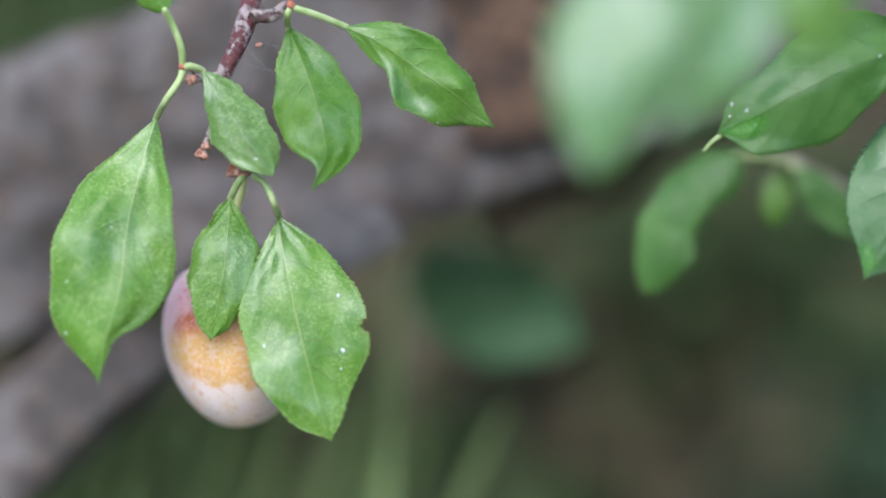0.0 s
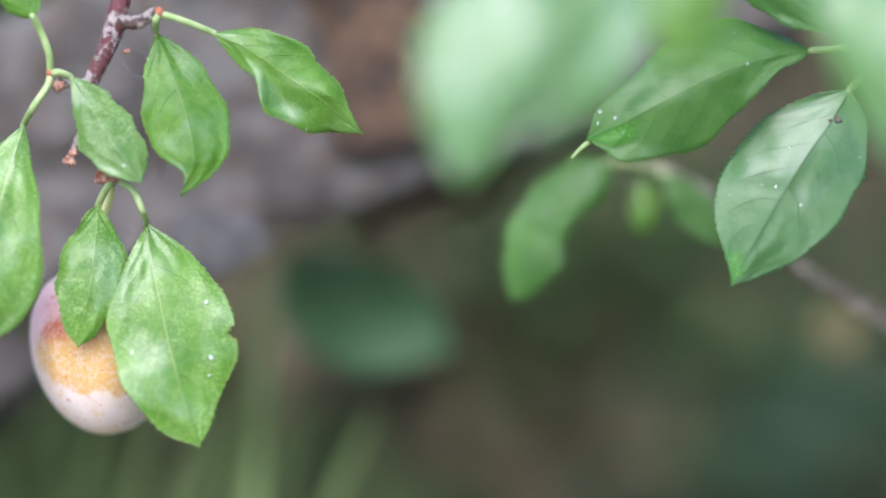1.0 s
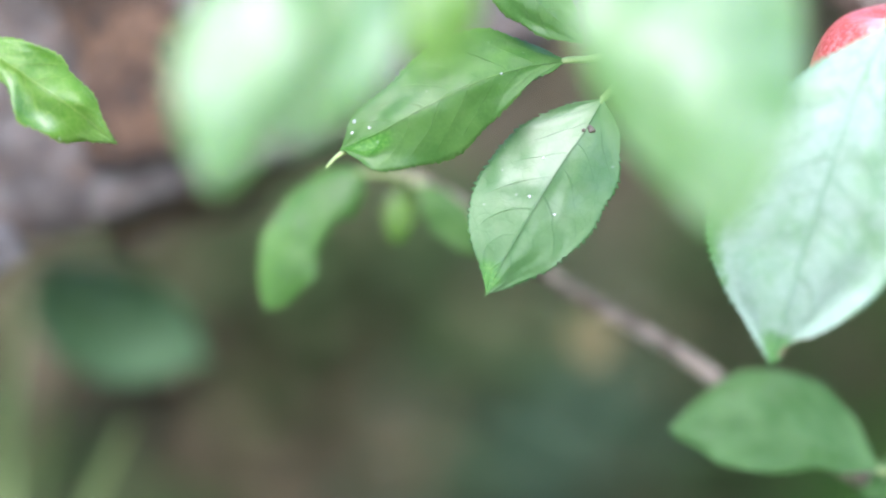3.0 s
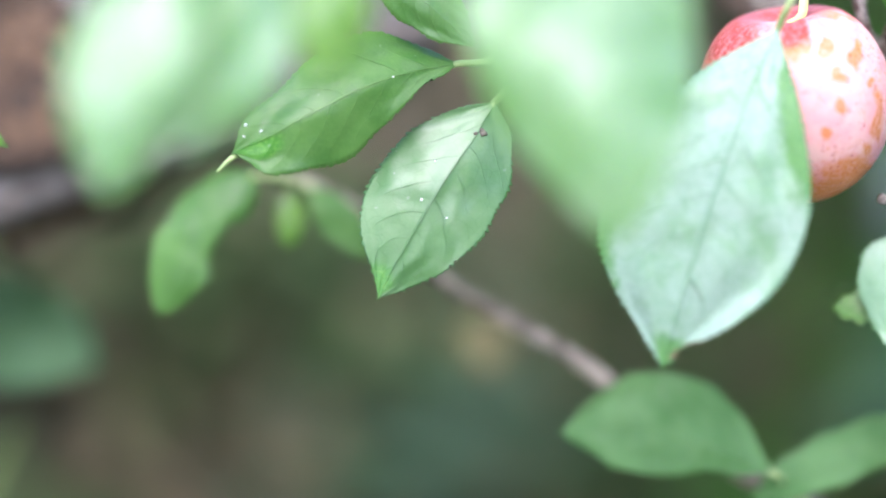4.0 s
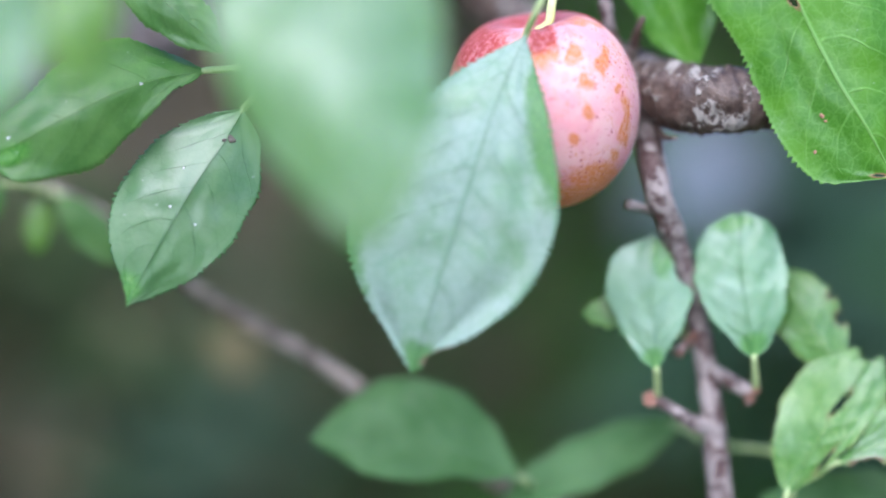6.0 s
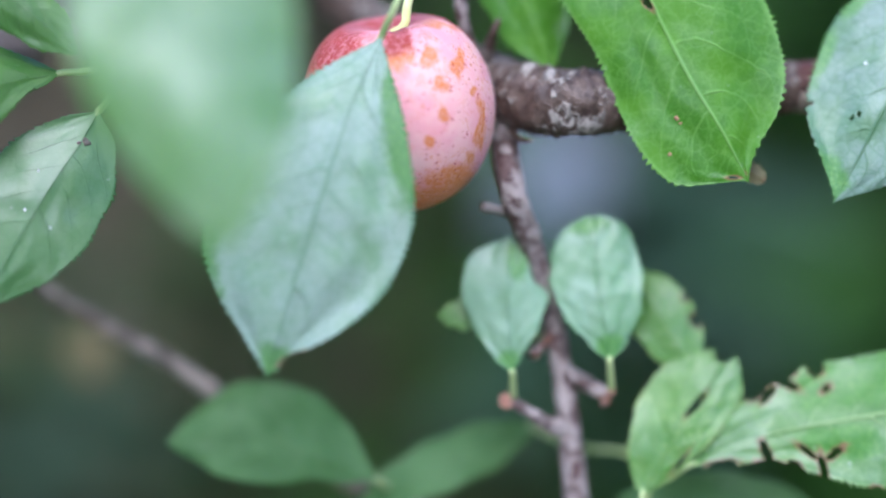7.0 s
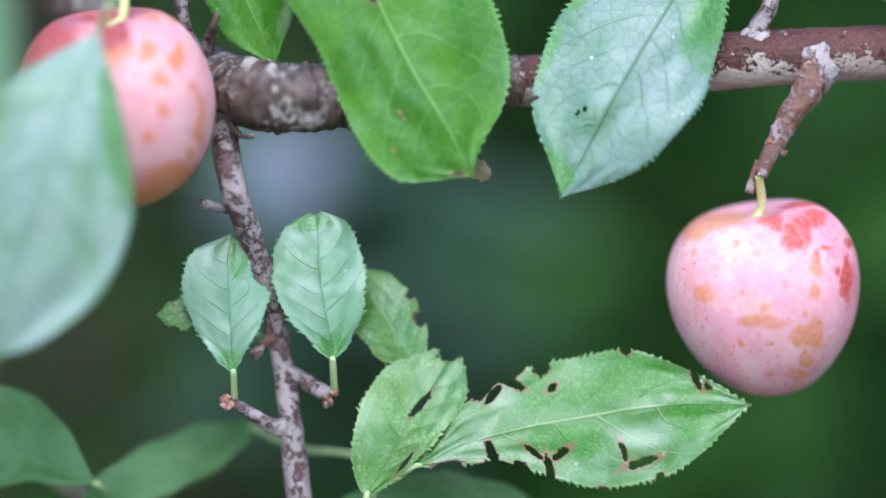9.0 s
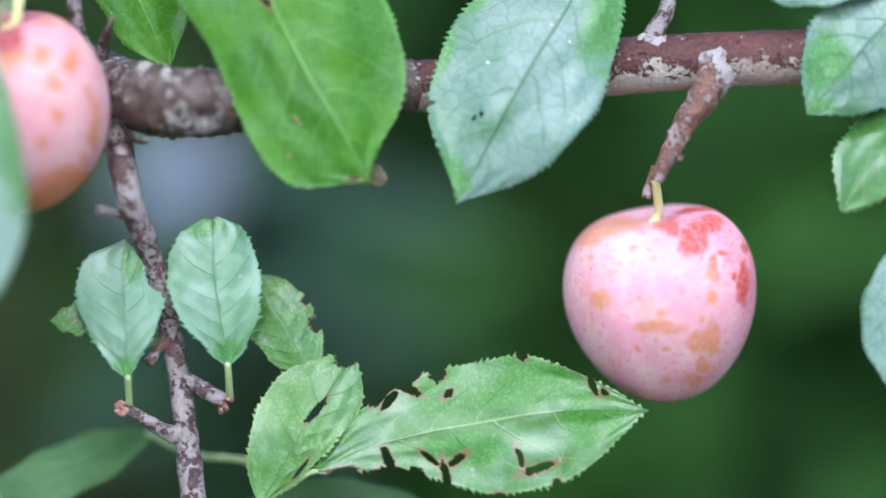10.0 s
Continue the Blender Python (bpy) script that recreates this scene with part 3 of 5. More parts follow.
def plum(place, width, height, mat, label, patches, lean=0.0, shoulder=0.10, dimple=0.16, suture=0.0, stalk=None, seed=0, red=(), nod=0.0, rear=0.0, hollow=0.42):
    """A plum hung with its middle at place, sizes in cm. patches, red: (x, y, rx, ry, strength) rubbed bare or ripened on the
    side towards the path, in half-widths and half-heights; rear: how bare and red the far shoulder of the stalk's hollow is."""
    place = Vector(place)
    eye = Vector((0, 0, EYE_HEIGHT))
    n = (eye - place).normalized()
    up = Vector((0, 0, 1))
    right = up.cross(n).normalized()
    up = n.cross(right)
    faced = (right.copy(), up.copy(), n.copy())
    rot = Matrix.Rotation(radians(lean), 3, n)
    right, up = rot @ right, rot @ up
    tip_over = Matrix.Rotation(radians(nod), 3, right)
    up, n = tip_over @ up, tip_over @ n
    nr, na = 130, 220
    verts, faces, rub, ripe = [], [], [], []
    for i in range(nr + 1):
        f = math.pi * i / nr
        for k in range(na):
            a = 2 * math.pi * k / na
            da = (a - radians(suture) - math.pi / 2 + math.pi) % (2 * math.pi) - math.pi
            groove = math.exp(-(da / 0.16) ** 2)
            r = math.sin(f) ** 0.92 * (1 + shoulder * math.cos(f)) / (1 + 0.25 * shoulder)
            r *= 1 - 0.035 * groove * math.sin(f)
            z = math.cos(f) * (1 - 0.02 * math.cos(f))
            z -= dimple * math.exp(-(f / hollow) ** 2) + 0.05 * groove * math.exp(-(f / 0.7) ** 2)
            r *= 1 + 0.012 * noise.noise(Vector((math.cos(a) * 1.3, math.sin(a) * 1.3, f + seed)))
            px, py, pz = r * math.cos(a), z, r * math.sin(a)
            verts.append(place + right * (px * width / 200) + up * (py * height / 200) + n * (pz * width / 200))
            w1 = noise.noise(Vector((px, py, pz)) * 5.3 + Vector((seed, 0, 0))) * 0.15
            w2 = noise.noise(Vector((px, py, pz)) * 5.3 + Vector((0, seed + 5, 0))) * 0.15
            back = noise.noise(Vector((px, py, pz)) * 2.2 + Vector((seed, seed, 0)))
            o = verts[-1] - place
            ix, iy, iz = o.dot(faced[0]) * 200 / width + w1 * 0.4, o.dot(faced[1]) * 200 / height + w2 * 0.4, o.dot(faced[2])
            m = 0.0
            for cx, cy, rx, ry, *much in patches:
                m = max(m, (much[0] if much else 1.0) * (1.15 - 0.6 * math.hypot((ix - cx) / rx, (iy - cy) / ry)))
            shoulder_back = rear if pz < 0.02 and py > 0.35 else 0.0
            rub.append(max(m, shoulder_back) if iz > 0 or shoulder_back else max(0.0, back + 0.1))
            m = 0.0
            for cx, cy, rx, ry in red:
                m = max(m, 1.2 - 0.7 * math.hypot((ix - cx) / rx, (iy - cy) / ry))
            ripe.append(max(0.0, m, shoulder_back) if iz > 0 or shoulder_back else 0.3)
    for i in range(nr):
        for k in range(na):
            k2 = (k + 1) % na
            faces.append((i * na + k, (i + 1) * na + k, (i + 1) * na + k2, i * na + k2))
    me = mesh_from("plum", verts, faces)
    for name, values in (("rub", rub), ("ripe", ripe)):
        att = me.attributes.new(name, "FLOAT", "POINT")
        att.data.foreach_set("value", np.array(values, dtype=np.float32))
    ob = thing("plum", place, label, "plum", "plums on the boughs")
    part("flesh", me, mat, ob)
    if stalk:
        foot = place + up * (height / 200 * (1 - dimple) - 0.0015)
        part("stalk", tube("stalk", [foot, *stalk], [0.11] + [0.1] * len(stalk), 0.06, 10, 8), STALK, ob, "green fruit stalk")
    return ob


# ---- ground, bank, stones, hedge ----
def bank_height(x, y):
    """Height of the ground: an unseen path, and a bank that stands close before the slab and falls back towards the
    hedge.
    """
    r, az = math.hypot(x, y), math.atan2(x, y)
    back = min(1.0, max(0.0, (az - 0.09) / 0.12))
    back = back * back * (3 - 2 * back)
    rise = min(1.0, max(0.0, (r - 0.99 - 0.22 * back) / (0.38 + 0.35 * back)))
    front = max(0.0, math.cos(az - 0.1)) ** 0.5
    z = front * 1.5 * rise * rise * (3 - 2 * rise) * (1 if r < 60 else 0.4)
    return z + (0.05 * noise.noise(Vector((x * 4, y * 4, 0))) + 0.02 * noise.noise(Vector((x * 14, y * 14, 0)))) * min(1.0, r)


def on_bank(s, h):
    """The place on the bank that is seen in the direction s, h of the hedge."""
    d = 0.0
    while d < 120:
        p = at(s, h, d)
        if bank_height(p.x, p.y) > p.z:
            break
        d += 1.0
    return at(s, h, d - 1.0)


def ground():
    """One sheet to the horizon, rising to a low bank beyond the branches."""
    verts, faces = [], []
    rings = [0.0, 0.25, 0.5, 0.7, 0.85, 0.95] + [1.0 + 0.03 * k for k in range(31)] + [2.1, 2.6, 3.5, 6, 15, 60, 300, 2500]
    na = 220
    for r in rings:
        for k in range(na):
            a = 2 * math.pi * k / na
            verts.append((r * math.sin(a), r * math.cos(a), bank_height(r * math.sin(a), r * math.cos(a))))
    for i in range(len(rings) - 1):
        for k in range(na):
            k2 = (k + 1) % na
            faces.append((i * na + k, i * na + k2, (i + 1) * na + k2, (i + 1) * na + k))
    ob = part("ground", mesh_from("ground", verts, faces), GROUND, None)
    tagged(ob, "unseen pale gravel path added for bounce, below a dark earth bank", "ground", kind="structure")


ground()


def boulder(name, middle, size, turn, mat, label, seed):
    """A weathered stone with rounded, broken edges; size: half lengths in metres along, across and up."""
    bm = bmesh.new()
    bmesh.ops.create_icosphere(bm, subdivisions=6, radius=1.0)
    lift = Vector((seed, seed * 2.0, 0))
    m = turn.to_3x3()
    for v in bm.verts:
        c = v.co.copy()
        k = max(abs(c.x) ** 10 + abs(c.y) ** 10 + abs(c.z) ** 10, 1e-6) ** (-0.1)
        c = c * k
        c = Vector((c.x * size[0], c.y * size[1], c.z * size[2]))
        c += v.co * (0.012 * noise.noise(c * 6 + lift) + 0.007 * noise.noise(c * 19 + lift) + 0.005 * noise.noise(c * 50 + lift))
        v.co = m @ c + Vector(middle)
    for f in bm.faces:
        f.smooth = True
    return tagged(part(name, bm, mat, None), label, "stone")


slope = Matrix.Rotation(radians(-20), 4, "Y")
boulder("stone_slab", Vector((-0.3161, 0.998, EYE_HEIGHT - 0.0668)), (0.46, 0.022, 0.037), slope, STONE, "mottled grey and brown weathered stone leaning on the bank", 3)
boulder("stone", at(-8.80, -3.6, 8), (0.032, 0.010, 0.012), Matrix.Rotation(radians(-40), 4, "Y"), STONE, "grey stone lying below the slab", 15)
boulder("stone", at(-1.8, 0.45, 6.6), (0.010, 0.008, 0.007), slope, STONE_CHIP, "pale chip of stone on the edge of the slab", 16)
boulder("stone", at(1.05, 4.6, 7.0), (0.013, 0.010, 0.026), Matrix.Rotation(radians(-14), 4, "Y"), STONE_RUST, "rust-brown lump of stone on the slab", 14)
boulder("stone", at(5.0, 2.65, 11.5), (0.046, 0.030, 0.009), slope, STONE_BROWN, "brown stone under the end of the slab", 18)
# Added lump whose pale blue replaces a bright gap in the hedge.
boulder("stone", at(21.67, 1.87, 36), (0.011, 0.015, 0.02), Matrix.Rotation(radians(12), 4, "Y"), SKY_GAP, "pale blue-grey lump standing in for sky through the hedge", 8)


def leaf_stuff(name, count, where, size, mat, label, seed, droop=0.5):
    """Many small pointed leaves, folded along the middle, in one mesh."""
    rnd = random.Random(seed)
    verts, faces = [], []
    for _ in range(count):
        p = where(rnd)
        x = Vector((rnd.gauss(0, 1), rnd.gauss(0, 1), rnd.gauss(-droop, 0.6))).normalized()
        n = Vector((rnd.gauss(0, 0.5), rnd.gauss(-0.8, 0.5), rnd.gauss(0.6, 0.5)))
        s = n.cross(x).normalized()
        n = x.cross(s)
        ln = size * rnd.uniform(0.6, 1.25)
        w = ln * rnd.uniform(0.22, 0.3)
        b = len(verts)
        verts += [p, p + x * ln * 0.35 + s * w - n * w * 0.3, p + x * ln * 0.35 - s * w - n * w * 0.3, p + x * ln * 0.5 + n * 0.002,
                  p + x * ln * 0.75 + s * w * 0.7 - n * w * 0.3, p + x * ln * 0.75 - s * w * 0.7 - n * w * 0.3, p + x * ln]
        faces += [(b, b + 3, b + 1), (b, b + 2, b + 3), (b + 3, b + 4, b + 1), (b + 3, b + 2, b + 5), (b + 3, b + 6, b + 4), (b + 3, b + 5, b + 6)]
    ob = part(name, mesh_from(name, verts, faces, False), mat, None)
    return tagged(ob, label, "foliage", kind="stuff")


def in_hedge(r):
    """A place in the hedge, which has an uneven top, bulging sides and gaps, and thins out at its ends."""
    while True:
        s, h, d = r.triangular(11, 150, 45), r.uniform(-95, 48), r.uniform(24, 92)
        lump = Vector((s / 26, h / 26, d / 30))
        top = 30 + 16 * noise.noise(Vector((s / 22, 0.0, 3.0)))
        waist = 16 * noise.noise(Vector((s / 18, h / 24, 7.0)))
        if h < top and 44 + waist * 0.25 + 0.6 * max(-30, min(h, 10)) < d < 82 + waist and noise.noise(lump) > -0.45 and s > 12 + 4 * noise.noise(Vector((h / 7, d / 9, 1.0))):
            return at(s, h, d)


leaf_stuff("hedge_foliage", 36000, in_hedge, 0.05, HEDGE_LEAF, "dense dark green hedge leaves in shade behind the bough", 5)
leaf_stuff("pale_foliage", 60, lambda r: at(r.gauss(23.8, 1.2), r.gauss(0.2, 1.5), r.uniform(34, 40)), 0.035, HEDGE_PALE,
           "pale grey-green leaves in the hedge behind the twig", 12)
leaf_stuff("leaf_litter", 900, lambda r: on_bank(r.uniform(-20, 13), r.uniform(-20, 8)), 0.035, LITTER,
           "brown dead leaves lying on the bank", 9)
WEED_CLUMPS = [(5.8, -0.9), (8.2, -1.2), (11.8, -3.4), (13.3, -1.2), (8.8, -1.9), (-8.1, -4.7), (-5.5, -4.4), (1.1, -4.8), (3.4, 1.7), (7.2, 0.3), (7.0, -0.4), (-9.3, 5.0), (-8.2, 6.0), (-6.8, 6.8), (-5.6, 7.2)]


def in_clump(r, clumps, spread):
    s, h = r.choice(clumps)
    return on_bank(s + r.gauss(0, spread), h + r.gauss(0, spread)) + Vector((0, -0.02 * r.random(), 0))


leaf_stuff("undergrowth", 560, lambda r: in_clump(r, WEED_CLUMPS, 1.15), 0.03, WEED, "low green weeds in clumps on the bank", 6)
leaf_stuff("dead_leaves", 320, lambda r: in_clump(r, [(5.6, -2.2), (7.0, -2.5), (2.8, 0.7), (11.4, -1.6), (12.2, 0.4)], 1.1), 0.02, DEAD_LEAF, "tan dead leaves heaped on the bank", 16)
leaf_stuff("nettles", 420, lambda r: in_clump(r, [(9.6, -2.2), (10.4, -3.0), (9.2, -3.6)], 1.1), 0.022, NETTLE, "grey-green nettle leaves on the bank", 17)


def blade(parent, points, width, mat):
    """A grass blade or flat stem: a shallow channel, width in cm."""
    path = spline([Vector(p) for p in points], 12)
    verts, faces = [], []
    for i, p in enumerate(path):
        t = i / (len(path) - 1)
        w = width / 200 * (1 - 0.85 * t ** 2)
        along = (path[min(i + 1, len(path) - 1)] - path[max(i - 1, 0)]).normalized()
        s = along.cross(Vector((0, -1, 0.1))).normalized()
        for k, dz in ((-1, 0.0), (-0.5, 0.3), (0, 0.5), (0.5, 0.3), (1, 0.0)):
            verts.append(p + s * (w * k) + Vector((0, 1, 0)) * (w * dz))
    for i in range(len(path) - 1):
        for k in range(4):
            faces.append((i * 5 + k, i * 5 + k + 1, (i + 1) * 5 + k + 1, (i + 1) * 5 + k))
    return part("blade", mesh_from("blade", verts, faces), mat, parent)


def grass_clump(place, blades, label, mat=None):
    ob = thing("grass_clump", place, label, "grass")
    for pts, w in blades:
        root = Vector(pts[0]) + Vector((0, 0.01, 0))
        root.z = bank_height(root.x, root.y)
        blade(ob, [root, *pts], w, mat or GRASS)


def grass_row(seed):
    """Blades that lean to one side, from the ground below the slab."""
    rnd = random.Random(seed)
    out = []
    for k in range(22):
        x, d = -9 + k * 0.4 + rnd.uniform(-0.4, 0.4), rnd.uniform(11, 18)
        top = -3.7 + 0.05 * k + rnd.uniform(-1.0, 0.7)
        out.append(([at(x - 1.2, -14, d), at(x - 0.7, -9.5, d), at(x, -7, d - 0.5), at(x + rnd.uniform(0.5, 1.8), top, d - 1)], rnd.uniform(0.5, 0.95)))
    return out


grass_clump(at(-1.63, -12.83, 17.6), [
    ([at(-1.75, -12.83, 17.6), at(-1.63, -5.35, 16.8), at(-1.37, -1.45, 16), at(-1.15, 0.01, 16)], 0.95),
    ([at(-2.72, -12.83, 19.2), at(-2.24, -5.59, 18.4), at(-1.75, -3.16, 17.6), at(-0.60, -0.35, 17.6)], 0.7),
], "broad green grass stems growing below the stone")
grass_clump(at(-8.80, -12.78, 16), [
    ([at(-9.52, -12.77, 16), at(-8.80, -5.57, 16), at(-7.11, -3.64, 15.2), at(-5.53, -2.61, 15.2)], 1.0),
    ([at(-7.10, -12.80, 16.8), at(-6.74, -5.58, 16), at(-6.02, -3.88, 15.2), at(-5.35, -3.03, 15.2)], 0.8),
    ([at(-10.97, -12.75, 16.8), at(-9.28, -5.33, 16), at(-8.32, -4.00, 15.2), at(-7.35, -3.15, 15.2)], 0.9),
] + grass_row(11), "tuft of green grass at the foot of the stone")
grass_clump(at(-5.89, -12.81, 15.2), [
    ([at(x + 0.8, -11.6, 17), at(x + 0.5, 1.7, 15), at(x + 0.2, 4.5, 14.6), at(x + lean, 8.2, 14.4)], w)
    for x, lean, w in ((-5.2, -0.1, 0.8), (-5.9, 0.2, 0.6), (-6.9, 0.1, 0.75), (-7.6, -0.5, 0.6), (-8.3, 0.3, 0.8), (-9.2, 0.4, 0.7), (-4.5, 0.3, 0.5))
], "upright dull green grass stems behind the stone", WEED)

weed = thing("broadleaf_weed", at(-1.14, -12.83, 16), "broad dark green weed leaf beside the grass", "weed")
leaf(weed, at(-0.72, -0.35, 11.6), at(3.06, -2.06, 11.0), 1.38, 1.52, LEAF_SHADE, ab=(0.5, 0.5), seed=61, petiole=[at(-1.14, -12.83, 12), at(-1.14, -4.38, 11)], teeth=3)

# ---- the plum tree that carries the boughs ----
tree = thing("plum_tree", at(52, -110, 14), "grey-barked plum tree trunk standing beside the bank", "tree")
tree.location.z = 0.0
part("trunk", tube("trunk", [at(52, -125, 14), at(51, -80, 13), at(50, -30, 12), at(49, 10, 12), at(48, 45, 13), at(47, 80, 16)], [5.5, 4.4, 4.0, 3.8, 3.2, 2.4], 0.06, 28, 12), BARK_OLD, tree)
part("limb", tube("limb", [at(48.5, 28, 12.5), at(40, 33, 6), at(28, 33, 1), at(14, 32, -3), at(2, 31, -2), at(-8, 30, 0)], [2.2, 1.6, 1.3, 1.0, 0.7, 0.4], 0.08, 20, 12), BARK_OLD, tree)
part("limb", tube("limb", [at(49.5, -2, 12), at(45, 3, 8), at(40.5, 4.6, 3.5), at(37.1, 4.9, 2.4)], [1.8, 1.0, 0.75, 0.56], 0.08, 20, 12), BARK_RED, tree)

# ---- hanging twig with the golden plum ----
twig = thing("plum_twig", at(-4.14, 9.00, -0.2), "purple plum twig hanging from above, with fresh leaves", "twig", "plum twigs")
stem = part("stem", tube("stem", [at(-5, 30.5, -0.6), at(-4.2, 18, -0.4), at(-3.83, 9.00, -0.2), at(-4.05, 6.09, -0.2), at(-4.20, 5.18, -0.2), at(-4.46, 4.39, -0.2), at(-4.78, 3.66, -0.1), at(-4.74, 2.81, 0.2), at(-4.54, 2.08, 0.2), at(-4.39, 1.69, 0)],
                         [0.3, 0.27, 0.24, 0.2, 0.22, 0.19, 0.17, 0.12, 0.10, 0.10], 0.12), BARK_PURPLE, twig, "purple-red bark with pale scurf")
part("knot", knob("knot", at(-4.10, 5.15, -0.25), 0.2, 2, (1.1, 0.9, 1.3)), BARK_TWIG, stem)
spur = part("spur", tube("spur", [at(-4.14, 5.10, -0.3), at(-3.77, 5.03, -0.4), at(-3.47, 5.20, -0.4), at(-3.32, 5.27, -0.4)], [0.14, 0.15, 0.12, 0.1], 0.25, bumps=0.3), BARK_TWIG, twig)
part("bud", knob("bud", at(-3.30, 5.26, -0.45), 0.11, 4), NODE_RED, spur, "rust-red leaf node")
part("bud", knob("bud", at(-5.44, 3.71, -0.2), 0.15, 5, lumps=0.6), BUD, stem)
part("bud", knob("bud", at(-5.63, 3.94, -0.3), 0.11, 6), NODE_RED, stem, "rust-red leaf node")
part("node", tube("node", [at(-4.74, 3.78, -0.1), at(-5.11, 3.69, -0.1), at(-5.44, 3.81, -0.2), at(-5.61, 3.93, -0.3)], [0.12, 0.11, 0.12, 0.09], 0.2), BARK_TWIG, stem)
shoot = part("shoot", tube("shoot", [at(-4.71, 3.18, 0.1), at(-4.99, 2.63, 0), at(-5.14, 2.26, -0.1), at(-5.20, 2.02, -0.1)], [0.09, 0.08, 0.09, 0.08], 0.3, bumps=0.5), BARK_TWIG, twig)
part("bud", knob("bud", at(-5.22, 2.05, -0.15), 0.11, 7, lumps=0.9), BUD, shoot)
part("bud", knob("bud", at(-5.14, 2.23, -0.15), 0.09, 17, lumps=0.9), BUD, shoot)
part("bud", knob("bud", at(-4.39, 1.68, -0.1), 0.17, 8, (1.3, 0.9, 0.7), 0.8), BUD, stem, "brown scaly node")
part("bud", knob("bud", at(-4.58, 1.76, -0.1), 0.09, 9, lumps=0.8), NODE_RED, stem)
leaf(twig, at(-6.19, 2.88, -0.4), at(-7.45, -2.90, -0.6), (0.25, 0.49, 0.69, 0.85, 1.01, 1.11, 1.08, 0.97, 0.70, 0.18, 0.08), (0.33, 0.70, 1.03, 1.27, 1.41, 1.51, 1.54, 1.52, 1.39, 1.06, 0.52),
     LEAF_MOTTLED, sway=(-0.011, -0.016, -0.011, 0.005, -0.005), seed=1, fold=0.2, bite=0.052, dents=[(0.42, -0.55, 0.16, 0.3, 0.12), (0.55, -0.15, 0.1, 0.2, -0.12), (0.75, 0.1, 0.12, 0.3, 0.1)],
     petiole=[at(-5.63, 3.94, -0.3), at(-5.70, 3.66, -0.35), at(-6.00, 3.20, -0.4)])
leaf(twig, at(-5.23, 3.88, -0.5), at(-3.68, 1.57, -0.6), (0.23, 0.38, 0.50, 0.55, 0.61, 0.63, 0.64, 0.63, 0.58, 0.49, 0.34), (0.12, 0.23, 0.33, 0.44, 0.52, 0.61, 0.61, 0.58, 0.50, 0.40, 0.26),
     LEAF_SPECKLED, sway=(-0.006, -0.012, -0.016, -0.019, -0.012), seed=2, fold=0.3, bite=0.05,
     petiole=[at(-5.62, 3.91, -0.3), at(-5.47, 3.95, -0.4)])
leaf(twig, at(-3.36, 4.84, -0.4), at(-2.85, 1.26, -0.5), (0.33, 0.53, 0.70, 0.79, 0.87, 0.91, 0.93, 0.84, 0.75, 0.62, 0.45), (0.23, 0.41, 0.58, 0.71, 0.83, 0.89, 0.93, 0.87, 0.67, 0.31, 0.06),
     LEAF_FRESH, sway=(0.036, 0.070, 0.096, 0.114, 0.105), seed=3, fold=0.22, bite=0.052,
     petiole=[at(-3.31, 5.25, -0.45), at(-3.37, 5.06, -0.45)])
leaf(twig, at(-2.16, 4.84, -0.4), at(1.12, 2.64, -0.3), (0.27, 0.44, 0.57, 0.69, 0.75, 0.76, 0.68, 0.63, 0.51, 0.31, 0.14), (0.18, 0.27, 0.36, 0.44, 0.67, 0.88, 0.85, 0.77, 0.65, 0.41, 0.22),
     LEAF_FRESH, sway=(0.019, 0.018, 0.014, 0.012, 0.008), seed=4, wave=0.12, fold=0.12, bite=0.052, dents=[(0.72, 0.5, 0.1, 0.5, 0.2), (0.55, -0.6, 0.12, 0.4, -0.15)],
     petiole=[at(-3.27, 5.22, -0.45), at(-2.86, 5.10, -0.45)])
leaf(twig, at(-4.59, 1.14, -0.2), at(-5.03, -1.98, -0.1), (0.18, 0.40, 0.57, 0.68, 0.68, 0.65, 0.61, 0.58, 0.51, 0.41, 0.27), (0.24, 0.39, 0.53, 0.64, 0.75, 0.76, 0.75, 0.68, 0.59, 0.45, 0.28),
     LEAF_MOTTLED, sway=(0.012, 0.017, 0.025, 0.019, 0.009), seed=5, fold=0.14, bite=0.052,
     petiole=[at(-4.27, 1.60, -0.1), at(-4.42, 1.46, -0.2)])
leaf(twig, at(-3.57, 0.75, -0.4), at(-2.41, -4.15, -0.5), (0.43, 0.82, 1.12, 1.29, 1.43, 1.51, 1.45, 1.33, 1.03, 0.70, 0.36), (0.27, 0.55, 0.86, 1.08, 1.19, 1.21, 1.20, 1.18, 1.05, 0.85, 0.55),
     LEAF_MOTTLED, sway=(-0.017, -0.027, -0.029, -0.026, -0.019), seed=6, bite=0.052, marks=[(0.41, 0.69, 0.06, SPECK_WHITE), (0.644, 0.58, 0.07, SPECK_WHITE), (0.715, 0.58, 0.04, SPECK_WHITE)], fold=0.1, fine=2,
     petiole=[at(-4.12, 1.59, -0.1), at(-3.85, 1.40, -0.3), at(-3.66, 0.99, -0.4)], holes=[(0.56, 1.0, 0.12, 0.10, 0.0)])
leaf(twig, at(-6.01, 5.14, -0.4), at(-7.05, 7.05, -0.3), 0.51, 0.49, LEAF_FRESH, seed=7, ab=(0.55, 0.7), petiole=[at(-5.64, 3.99, -0.3), at(-5.68, 4.39, -0.4), at(-5.86, 4.85, -0.4)])
